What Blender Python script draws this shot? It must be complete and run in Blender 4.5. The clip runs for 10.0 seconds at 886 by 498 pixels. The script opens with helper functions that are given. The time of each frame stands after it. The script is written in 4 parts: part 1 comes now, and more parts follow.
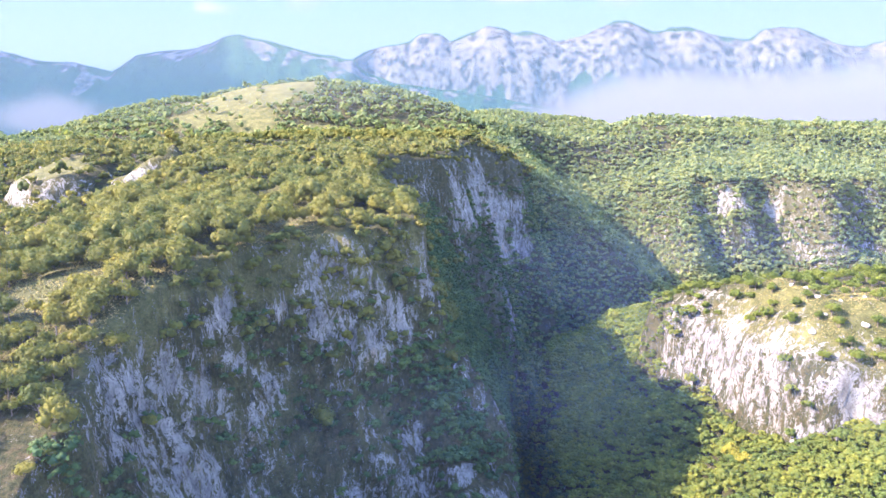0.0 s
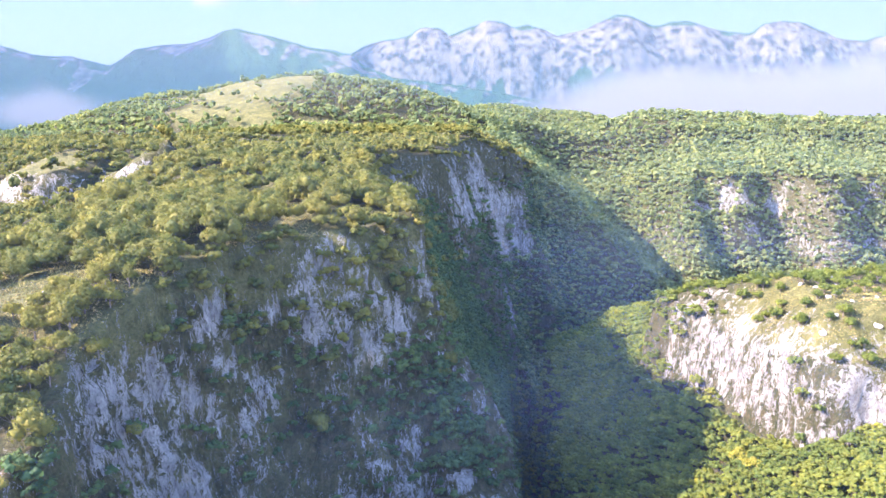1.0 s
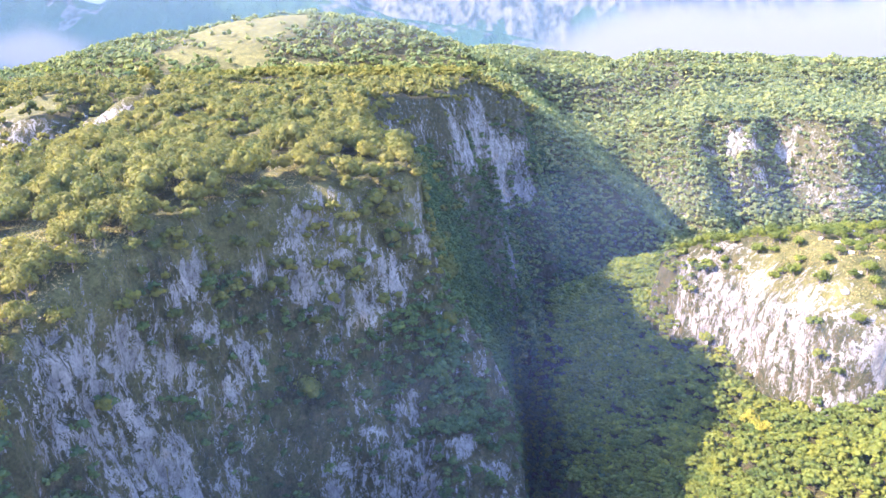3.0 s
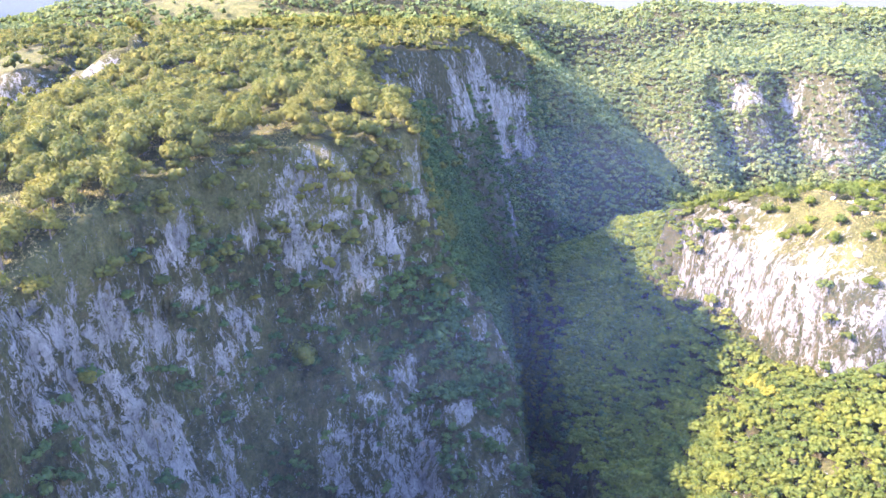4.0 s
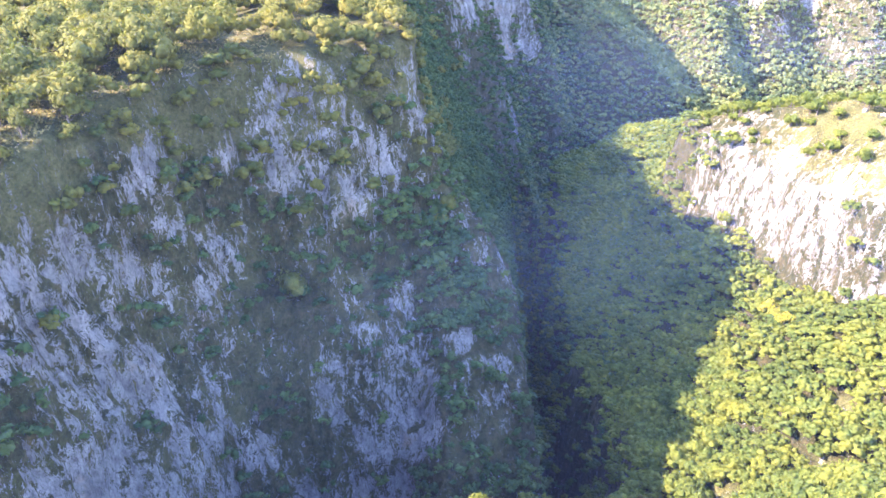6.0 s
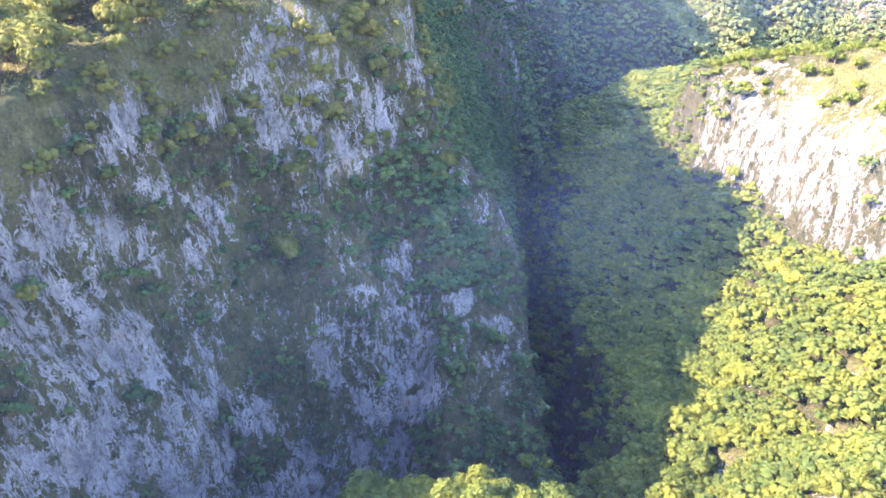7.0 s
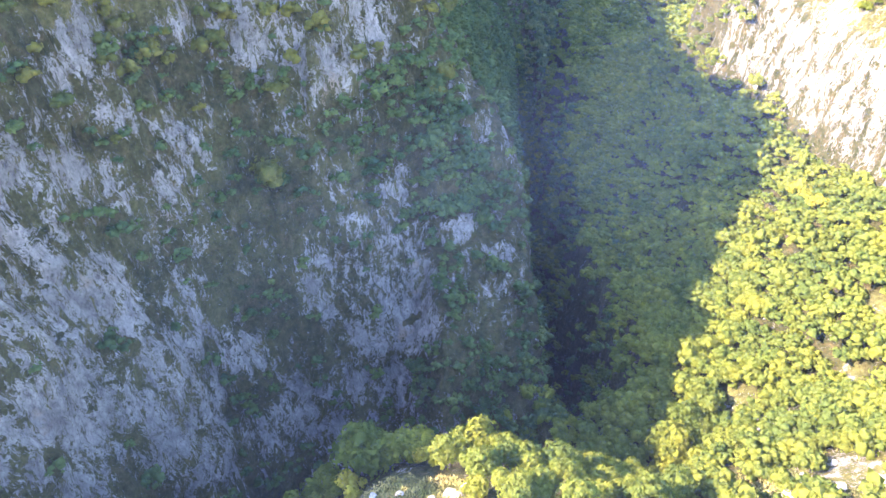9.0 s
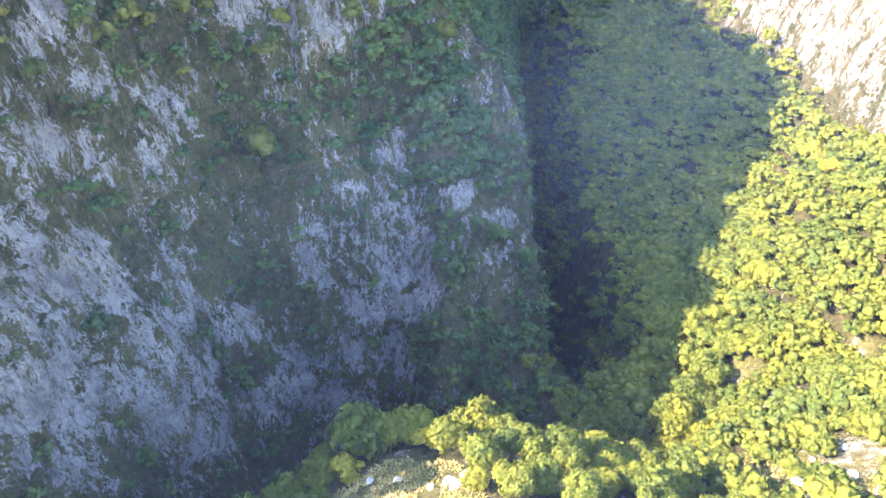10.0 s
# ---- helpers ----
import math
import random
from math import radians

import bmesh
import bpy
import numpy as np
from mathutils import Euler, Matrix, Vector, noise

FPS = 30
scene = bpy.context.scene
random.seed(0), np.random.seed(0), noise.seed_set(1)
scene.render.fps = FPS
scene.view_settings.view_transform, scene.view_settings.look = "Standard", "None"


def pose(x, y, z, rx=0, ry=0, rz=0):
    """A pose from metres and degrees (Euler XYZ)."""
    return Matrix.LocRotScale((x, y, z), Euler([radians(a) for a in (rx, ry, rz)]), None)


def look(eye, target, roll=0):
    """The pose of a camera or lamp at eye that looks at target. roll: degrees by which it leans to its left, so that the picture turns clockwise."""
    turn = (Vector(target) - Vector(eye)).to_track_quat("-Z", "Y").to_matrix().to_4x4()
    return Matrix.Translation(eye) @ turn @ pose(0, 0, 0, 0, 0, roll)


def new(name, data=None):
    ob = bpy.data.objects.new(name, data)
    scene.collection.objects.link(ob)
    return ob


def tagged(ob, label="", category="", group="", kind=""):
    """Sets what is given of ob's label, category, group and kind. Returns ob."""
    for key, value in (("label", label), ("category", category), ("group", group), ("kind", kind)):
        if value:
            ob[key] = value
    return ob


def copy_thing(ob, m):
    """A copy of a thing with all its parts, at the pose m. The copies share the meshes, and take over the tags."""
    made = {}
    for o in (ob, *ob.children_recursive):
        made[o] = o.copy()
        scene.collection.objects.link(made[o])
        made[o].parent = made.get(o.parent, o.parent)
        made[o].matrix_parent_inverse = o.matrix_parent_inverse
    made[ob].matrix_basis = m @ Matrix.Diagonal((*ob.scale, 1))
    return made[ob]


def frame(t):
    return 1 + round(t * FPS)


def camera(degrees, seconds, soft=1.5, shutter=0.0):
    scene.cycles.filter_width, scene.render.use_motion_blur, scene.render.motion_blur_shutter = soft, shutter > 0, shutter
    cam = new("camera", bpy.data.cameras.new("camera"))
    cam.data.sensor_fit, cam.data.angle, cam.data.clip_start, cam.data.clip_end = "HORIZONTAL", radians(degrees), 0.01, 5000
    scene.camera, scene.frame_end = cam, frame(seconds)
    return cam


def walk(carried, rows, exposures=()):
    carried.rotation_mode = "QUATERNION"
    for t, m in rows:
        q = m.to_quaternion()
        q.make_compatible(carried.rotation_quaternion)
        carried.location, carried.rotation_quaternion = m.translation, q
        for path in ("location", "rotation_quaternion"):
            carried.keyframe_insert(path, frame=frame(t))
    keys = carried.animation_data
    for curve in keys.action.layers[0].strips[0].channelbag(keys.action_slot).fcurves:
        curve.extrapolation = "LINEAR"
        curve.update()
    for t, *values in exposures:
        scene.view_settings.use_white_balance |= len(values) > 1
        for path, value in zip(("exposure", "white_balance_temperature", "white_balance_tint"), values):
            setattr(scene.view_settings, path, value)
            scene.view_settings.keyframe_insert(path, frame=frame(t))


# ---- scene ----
cam = camera(64.48, 10.0, soft=1.5)
PATH = [
    (0.0, pose(0.00, -4.20, 200.00, 80.60, -0.00, 0.01)),
    (0.5, pose(0.11, -0.03, 199.98, 80.51, -0.00, 0.00)),
    (1.0, pose(0.22, 4.17, 199.98, 80.19, 0.00, -0.02)),
    (1.5, pose(0.33, 8.39, 199.99, 79.58, 0.00, -0.03)),
    (2.0, pose(0.44, 12.63, 200.01, 78.69, 0.00, -0.04)),
    (3.5, pose(0.73, 25.40, 200.10, 73.81, -0.00, -0.06)),
    (4.0, pose(0.82, 29.67, 200.13, 71.95, 0.00, -0.08)),
    (4.5, pose(0.91, 33.95, 200.17, 70.09, 0.00, -0.10)),
    (5.0, pose(0.99, 38.21, 200.20, 68.15, 0.00, -0.10)),
    (5.5, pose(1.08, 42.48, 200.23, 66.08, -0.00, -0.11)),
    (7.0, pose(1.30, 55.19, 200.27, 59.46, -0.00, -0.16)),
    (7.5, pose(1.37, 59.40, 200.27, 57.25, -0.00, -0.17)),
    (8.0, pose(1.44, 63.58, 200.25, 55.07, -0.00, -0.20)),
    (8.5, pose(1.50, 67.73, 200.21, 52.88, -0.00, -0.22)),
    (9.0, pose(1.56, 71.85, 200.16, 50.71, -0.00, -0.25)),
    (9.5, pose(1.62, 75.95, 200.09, 48.58, -0.00, -0.28)),
    (10.0, pose(1.68, 80.00, 200.00, 46.46, 0.00, -0.31)),
]
walk(cam, PATH, exposures=[(0.0, 3.12, 5450, 35), (2.2, 3.17, 5450, 36), (5.0, 3.5, 5450, 39), (10.0, 3.79, 6050, 27)])

# ---------------------------------------------------------------- light
SUN_ELEVATION, SUN_TURN = radians(36), radians(-99)      # turn: from +y towards +x
world = bpy.data.worlds.new("sky")
scene.world = world
world.use_nodes = True
wn = world.node_tree.nodes
sky = wn.new("ShaderNodeTexSky")
sky.sky_type = "NISHITA"
sky.sun_disc = False
sky.sun_elevation, sky.sun_rotation = SUN_ELEVATION, SUN_TURN
sky.altitude, sky.air_density, sky.dust_density, sky.ozone_density = 600, 1.8, 1.6, 1.2
wn["Background"].inputs["Strength"].default_value = 0.13
world.node_tree.links.new(sky.outputs["Color"], wn["Background"].inputs["Color"])

sun_dir = Vector((math.sin(SUN_TURN) * math.cos(SUN_ELEVATION), math.cos(SUN_TURN) * math.cos(SUN_ELEVATION), math.sin(SUN_ELEVATION)))
lamp = bpy.data.lights.new("sun", "SUN")
lamp.energy, lamp.angle, lamp.color = 3.9, radians(0.53), (1.0, 0.78, 0.44)
sun = new("sun", lamp)
sun.matrix_world = look(sun_dir * 500, (0, 0, 0))


# ---------------------------------------------------------------- numbers
def lattice(ix, iy, iz, seed):
    h = (ix * 374761393 + iy * 668265263 + iz * 1274126177 + seed * 974711) & 0x7FFFFFFF
    h = ((h ^ (h >> 13)) * 1274126177) & 0x7FFFFFFF
    h = ((h ^ (h >> 15)) * 668265263) & 0x7FFFFFFF
    return ((h ^ (h >> 16)) & 0xFFFF) / 65535.0


def vnoise(x, y, z=None, size=1.0, seed=0):
    """Smooth noise from -1 to 1 at points of the plane or of space."""
    x, y = np.asarray(x, float) / size, np.asarray(y, float) / size
    ix, iy = np.floor(x).astype(np.int64), np.floor(y).astype(np.int64)
    fx, fy = x - ix, y - iy
    fx, fy = fx * fx * fx * (fx * (6 * fx - 15) + 10), fy * fy * fy * (fy * (6 * fy - 15) + 10)

    def plane(k):
        a = lattice(ix, iy, k, seed) * (1 - fx) + lattice(ix + 1, iy, k, seed) * fx
        b = lattice(ix, iy + 1, k, seed) * (1 - fx) + lattice(ix + 1, iy + 1, k, seed) * fx
        return a * (1 - fy) + b * fy

    if z is None:
        return 2 * plane(np.zeros_like(ix)) - 1
    z = np.asarray(z, float) / size
    iz = np.floor(z).astype(np.int64)
    fz = z - iz
    fz = fz * fz * (3 - 2 * fz)
    return 2 * (plane(iz) * (1 - fz) + plane(iz + 1) * fz) - 1


def fbm(x, y, z=None, size=1.0, octaves=4, seed=0):
    total, weight, norm = 0.0, 1.0, 0.0
    for k in range(octaves):
        total = total + weight * vnoise(x, y, z, size / 2.03**k, seed + 17 * k)
        norm += weight
        weight *= 0.52
    return total / norm


def step(a, b, v):
    t = np.clip((np.asarray(v, float) - a) / (b - a), 0, 1)
    return t * t * (3 - 2 * t)


def smax(a, b, k):
    h = np.clip(0.5 + 0.5 * (a - b) / k, 0, 1)
    return b + (a - b) * h + k * h * (1 - h)


def smin(a, b, k):
    return -smax(-a, -b, k)


def outside(poly, x, y):
    """Signed distance to a closed outline: positive outside."""
    best = np.full(x.shape, 1e18)
    inside = np.zeros(x.shape, bool)
    n = len(poly)
    for i in range(n):
        (ax, ay), (bx, by) = poly[i], poly[(i + 1) % n]
        dx, dy = bx - ax, by - ay
        t = np.clip(((x - ax) * dx + (y - ay) * dy) / (dx * dx + dy * dy), 0, 1)
        best = np.minimum(best, (x - ax - t * dx) ** 2 + (y - ay - t * dy) ** 2)
        if dy:
            inside ^= ((ay > y) != (by > y)) & (x < ax + (y - ay) / dy * dx)
    return np.where(inside, -1, 1) * np.sqrt(best)


# ---------------------------------------------------------------- the lie of the land
# outline of the western massif at a height of 110 m
MASSIF = [(-78, 40), (-74, 100), (-70, 150), (-64, 170), (-60, 184), (-54, 198), (-44, 210), (-33, 216), (-22, 221), (-10, 232), (0, 243), (7, 250),
          (7, 262), (2, 293), (2, 338), (0, 400), (1, 445), (8, 495), (20, 522), (31, 556), (31, 605), (44, 650), (66, 684), (88, 692), (96, 730), (100, 775), (60, 900),
          (-900, 900), (-720, 640), (-540, 520), (-440, 425), (-350, 340), (-235, 260), (-190, 180), (-160, 90), (-130, 30)]
# outline of the eastern hill at 75 m
HILL = [(420, 90), (150, 120), (97, 166), (88, 190), (92, 202), (103, 236), (104, 262), (97, 285), (96, 340), (98, 400), (104, 447), (122, 472), (200, 480), (700, 500)]
# foot of the white cliff on that hill
CLIFF = [(106, 352), (107, 312), (116, 288), (120, 257), (128, 234), (160, 216), (260, 200), (420, 180), (600, 450), (150, 400)]
# outline of the knoll below the start at 80 m
KNOLL = [(-66, 20), (-52, 100), (-33, 134), (-14, 149), (12, 157), (30, 151), (48, 147), (60, 151), (74, 166), (90, 168), (150, 110), (150, -60), (-60, -60)]


def massif_top(x, y):
    z = np.interp(y, [30, 100, 121, 149, 172, 190, 240, 265, 362, 503, 764, 900], [88, 124, 139, 152, 160, 163, 168, 172, 180, 184, 196, 192])
    z = z - 0.10 * np.clip(-90 - x, 0, 400) * step(450, 250, y) - 0.05 * np.clip(-150 - x, 0, 500)
    z = z + 3.0 * fbm(x, y, size=45, octaves=3, seed=3) + 1.2 * fbm(x, y, size=13, octaves=2, seed=4)
    z = z - 29 * step(-140, -185, x) * step(560, 400, y) * step(200, 300, y) + 5 * fbm(x, y, size=75, octaves=2, seed=7) * step(190, 260, y)
    z = z - 0.4 * np.clip(x - 25, 0, 100) * step(590, 680, y)
    # two bare bluffs on the western edge
    for cx, cy, rx, ry, high, seed in ((-174, 410, 22, 25, 23, 5), (-254, 474, 36, 34, 17, 6)):
        r = np.hypot((x - cx) / rx, (y - cy) / ry) + 0.3 * fbm(x, y, size=16, octaves=3, seed=seed)
        z = z + high * step(1.22, 0.72, r)
    return z


def far_land(x, y):
    hill = np.where(x < -190, 290.0, 300.0)
    back = np.where(y < 1085, 190.0, 330.0)
    z = 160 + 117 * np.exp(-(((x + 190) / hill) ** 2)) * np.exp(-(((y - 1085) / back) ** 2))
    z = z + 44 * np.exp(-(((x + 540) / 200) ** 2) - ((y - 1270) / 260) ** 2)
    z = z + 84 * np.exp(-(((x - 130) / 330) ** 2) - ((y - 1640) / 260) ** 2)
    z = z + (52 - 0.03 * np.clip(x - 350, 0, 900)) * step(150, 380, x) * np.exp(-(((y - 1180) / 190) ** 2))
    z = z + 10 * np.exp(-(((x + 1000) / 300) ** 2) - ((y - 1150) / 300) ** 2)
    z = z + 9 * fbm(x, y, size=120, octaves=3, seed=8) * step(700, 950, y)
    near = step(560, 800, y + 0.25 * x * (x < 0))
    z = z * near - 160 * (1 - near) - 500 * step(1750, 3300, y)
    slope = 126 + 0.12 * (y - 770) - 0.84 * (x - 133) + 7 * fbm(x, y, size=60, seed=11)
    rib = 26 * np.sin(x / 33.0) + 16 * np.sin(x / 14.0 + 1.3) + 22 * fbm(x, y, size=70, seed=12)
    t = y - 640 - 0.05 * (x - 200) + rib
    face = np.interp(t, [-80, 60, 120, 150, 205, 300, 420, 520], [-60, 5, 38, 60, 140, 160, 190, 200])
    side = slope + (face - slope) * step(240 - 140 * step(830, 1000, y), 305 + 60 * step(830, 1000, y), x)
    return np.where(x > -60, smin(z + 6 * step(150, 380, x), side + 400 * step(1000, 1250, y), 14), z)


def ground(x, y):
    x, y = np.asarray(x, float), np.asarray(y, float)
    floor_z = np.interp(y, [60, 150, 180, 235, 290, 400, 600, 720], [60, 18, 0, -18, -45, -50, -40, 0])
    floor_z = floor_z + 3 * fbm(x, y, size=18, seed=20) + 80 * step(-110, -400, x) + 30 * step(600, 1000, x)
    # western massif with its rock walls
    d = outside(MASSIF, x, y)
    west = step(-80, -150, x) * step(900, 300, y) + step(-200, -300, x)
    west = np.clip(west, 0, 1)
    rough = 5.5 * fbm(x, y, size=34, octaves=2, seed=30) + 2.6 * fbm(x, y, size=9, octaves=3, seed=31)
    rough = rough + 1.4 * np.abs(fbm(x, y, size=5, octaves=2, seed=32))
    d = d + rough * (1 - west)
    # sheer towards the south, a green shoulder at the corner, gentler along the gorge, sheer again at its far end
    shoulder = step(-12, 3, x) * step(300, 262, y)
    middle = step(255, 320, y) * step(530, 470, y)
    pitch = 3.7 + 0.9 * step(-15, -35, x) * step(300, 250, y) - 2.2 * shoulder - 1.85 * middle - 0.6 * step(500, 560, y)
    pitch = np.clip(pitch, 1.5, 4.6)
    wall = 110 - d * (pitch * (1 - west) + 0.62 * west)
    ledge = 9.0
    wall = wall + 1.1 * np.sin(2 * np.pi * (wall + 9 * fbm(x, y, size=22, seed=33)) / ledge) * (1 - west)
    z = smax(floor_z, smin(massif_top(x, y), wall, 9), 5)
    # eastern hill
    h = outside(HILL, x, y) + 3.5 * fbm(x, y, size=26, octaves=3, seed=40)
    up = 75 + 0.55 * np.clip(-h, 0, 400)
    c = outside(CLIFF, x, y) + 5.0 * fbm(x, y, size=19, octaves=3, seed=41) + 1.0 * np.abs(fbm(x, y, size=4, octaves=2, seed=42))
    crown = 139 - 0.36 * np.clip(y - 292, 0, 400) - 0.10 * np.clip(240 - y, 0, 200) - 0.0009 * (x - 175) ** 2 + 2 * fbm(x, y, size=20, seed=43)
    up = np.minimum(up, np.minimum(crown, 104))
    brow = np.minimum(118 + 0.95 * np.clip(-c - 3, 0, 80), crown)
    up = up + (np.maximum(brow, up) - up) * step(4, -4, c)
    hill = np.where(h > 0, 73 - 0.62 * h - 4.6 * np.clip(h - 56, 0, 40), up)
    z = smax(z, hill, 5)
    # the river's slot between the two
    run = np.interp(y, [190, 215, 237, 262, 300, 350, 420, 487, 560, 640], [42, 45, 46, 41, 40, 46, 53, 61, 66, 78]) + 3.5 * fbm(x, y, size=24, octaves=3, seed=45)
    half = np.interp(y, [215, 240, 262, 300, 400, 560], [6, 6, 2.8, 2.4, 3.4, 5])
    slot = floor_z + 8.5 * np.clip(np.abs(x - run) - half, 0, 90) + 200 * step(198, 178, y) + 200 * step(560, 680, y)
    z = smin(z, slot, 5)
    # near knoll
    k = outside(KNOLL, x, y) + 3 * fbm(x, y, size=17, octaves=3, seed=50)
    near = np.where(k > 0, 80 - 2.3 * k, 80 + 0.95 * np.clip(-k, 0, 36) + 0.1 * np.clip(-k - 36, 0, 80))
    z = smax(z, near + 1.0 * fbm(x, y, size=6, seed=51), 4)
    return smax(z, far_land(x, y), 8)


def mesh_of(name, verts, faces, mats=(), smooth=False, face_mats=None):
    """A mesh from arrays of corners and of equal-sided faces."""
    me = bpy.data.meshes.new(name)
    verts, faces = np.ascontiguousarray(verts, np.float32), np.ascontiguousarray(faces, np.int32)
    sides = faces.shape[1]
    me.vertices.add(len(verts))
    me.vertices.foreach_set("co", verts.ravel())
    me.loops.add(faces.size)
    me.loops.foreach_set("vertex_index", faces.ravel())
    me.polygons.add(len(faces))
    me.polygons.foreach_set("loop_start", np.arange(0, faces.size, sides, dtype=np.int32))
    me.polygons.foreach_set("loop_total", np.full(len(faces), sides, np.int32))
    me.polygons.foreach_set("use_smooth", np.ascontiguousarray(np.broadcast_to(smooth, len(faces)), bool))
    for m in mats:
        me.materials.append(m)
    if face_mats is not None:
        me.polygons.foreach_set("material_index", np.ascontiguousarray(face_mats, np.int32))
    me.update(calc_edges=True)
    return me


def spaced(stops):
    """Coordinates from stops (start, step, start, step, ..., end)."""
    out = []
    for a, s, b in zip(stops[0::2], stops[1::2], stops[2::2]):
        out.append(np.linspace(a, b, max(1, round((b - a) / s)), endpoint=False))
    return np.r_[np.concatenate(out), stops[-1]]


def grid_faces(nx, ny):
    i = np.arange(nx * ny).reshape(ny, nx)
    return np.stack([i[:-1, :-1], i[:-1, 1:], i[1:, 1:], i[1:, :-1]], -1).reshape(-1, 4)


# ---------------------------------------------------------------- materials
def material(name):
    m = bpy.data.materials.new(name)
    m.use_nodes = True
    return m, m.node_tree.nodes, m.node_tree.links, m.node_tree.nodes["Principled BSDF"]


def add_noise(nodes, links, vec, scale, detail=4.0, rough=0.55):
    n = nodes.new("ShaderNodeTexNoise")
    n.inputs["Scale"].default_value, n.inputs["Detail"].default_value, n.inputs["Roughness"].default_value = scale, detail, rough
    if vec is not None:
        links.new(vec, n.inputs["Vector"])
    return n.outputs["Fac"]


def ramp(nodes, links, fac, stops):
    r = nodes.new("ShaderNodeValToRGB")
    while len(r.color_ramp.elements) < len(stops):
        r.color_ramp.elements.new(0.5)
    for e, (p, c) in zip(r.color_ramp.elements, stops):
        e.position, e.color = p, (*c, 1)
    links.new(fac, r.inputs["Fac"])
    return r.outputs["Color"]


def mixed(nodes, links, fac, a, b, kind="MIX"):
    m = nodes.new("ShaderNodeMix")
    m.data_type, m.blend_type = "RGBA", kind
    for key, v in ((0, fac), (6, a), (7, b)):
        if hasattr(v, "is_output"):
            links.new(v, m.inputs[key])
        else:
            m.inputs[key].default_value = v if key == 0 else (*v, 1)
    return m.outputs[2]


def stretched(nodes, links, scale):
    geo = nodes.new("ShaderNodeNewGeometry")
    mp = nodes.new("ShaderNodeMapping")
    mp.inputs["Scale"].default_value = scale
    links.new(geo.outputs["Position"], mp.inputs["Vector"])
    return mp.outputs["Vector"]


def land_material():
    m, n, l, b = material("land")
    here = stretched(n, l, (1, 1, 1))
    tall = stretched(n, l, (1, 1, 0.55))
    # limestone: pale grey with upright streaks, rusty stains and dark pits
    rock = ramp(n, l, add_noise(n, l, tall, 0.16, 6, 0.62), [(0.28, (0.1, 0.1, 0.098)), (0.42, (0.175, 0.174, 0.17)), (0.57, (0.235, 0.232, 0.226)), (0.72, (0.29, 0.285, 0.275))])
    pits = ramp(n, l, add_noise(n, l, tall, 0.8, 6, 0.75), [(0.33, (0.4, 0.4, 0.41)), (0.43, (0.85, 0.85, 0.86)), (0.6, (1.08, 1.08, 1.07))])
    grit = ramp(n, l, add_noise(n, l, tall, 2.4, 7, 0.8), [(0.34, (0.42, 0.43, 0.45)), (0.47, (0.95, 0.95, 0.95)), (0.64, (1.22, 1.22, 1.2))])
    rock = mixed(n, l, 1.0, rock, pits, "MULTIPLY")
    rock = mixed(n, l, 0.85, rock, grit, "MULTIPLY")
    cells = n.new("ShaderNodeTexVoronoi")
    cells.feature = "DISTANCE_TO_EDGE"
    cells.inputs["Scale"].default_value = 0.32
    bent = n.new("ShaderNodeVectorMath")
    bent.operation = "MULTIPLY_ADD"
    swirl = n.new("ShaderNodeTexNoise")
    swirl.inputs["Scale"].default_value, swirl.inputs["Detail"].default_value = 0.35, 4
    l.new(tall, swirl.inputs["Vector"])
    l.new(swirl.outputs["Color"], bent.inputs[0])
    bent.inputs[1].default_value = (5, 5, 5)
    l.new(tall, bent.inputs[2])
    l.new(bent.outputs[0], cells.inputs["Vector"])
    cracks = ramp(n, l, cells.outputs["Distance"], [(0.0, (0.3, 0.29, 0.29)), (0.05, (0.62, 0.61, 0.61)), (0.14, (1, 1, 1))])
    rock = mixed(n, l, 0.4, rock, cracks, "MULTIPLY")
    rust = ramp(n, l, add_noise(n, l, here, 0.07, 4, 0.6), [(0.62, (0, 0, 0)), (0.74, (0.7, 0.7, 0.7))])
    rock = mixed(n, l, rust, rock, (0.25, 0.17, 0.1))
    # turf and scrub
    turf = ramp(n, l, add_noise(n, l, here, 0.12, 6, 0.65), [(0.3, (0.053, 0.06, 0.024)), (0.5, (0.095, 0.097, 0.037)), (0.68, (0.15, 0.147, 0.056))])
    blades = ramp(n, l, add_noise(n, l, here, 1.1, 8, 0.8), [(0.34, (0.35, 0.38, 0.34)), (0.5, (0.85, 0.85, 0.8)), (0.66, (1.35, 1.3, 1.2))])
    turf = mixed(n, l, 1.0, turf, blades, "MULTIPLY")
    soil = ramp(n, l, add_noise(n, l, here, 0.5, 5, 0.6), [(0.32, (0.022, 0.029, 0.014)), (0.5, (0.046, 0.049, 0.022)), (0.7, (0.085, 0.068, 0.036))])
    bare = n.new("ShaderNodeAttribute")
    bare.attribute_name = "bare"
    meadow = n.new("ShaderNodeAttribute")
    meadow.attribute_name = "meadow"
    edge = n.new("ShaderNodeMath")
    edge.operation = "MULTIPLY_ADD"
    curl = n.new("ShaderNodeVectorMath")
    curl.operation = "MULTIPLY_ADD"
    l.new(swirl.outputs["Color"], curl.inputs[0])
    curl.inputs[1].default_value = (4, 4, 4)
    l.new(stretched(n, l, (1, 1, 0.42)), curl.inputs[2])
    l.new(add_noise(n, l, curl.outputs[0], 0.42, 9, 0.75), edge.inputs[0])
    fleck = n.new("ShaderNodeMath")
    fleck.operation = "MULTIPLY_ADD"
    l.new(add_noise(n, l, curl.outputs[0], 2.2, 6, 0.75), fleck.inputs[0])
    fleck.inputs[1].default_value = 2.7
    l.new(edge.outputs[0], fleck.inputs[2])
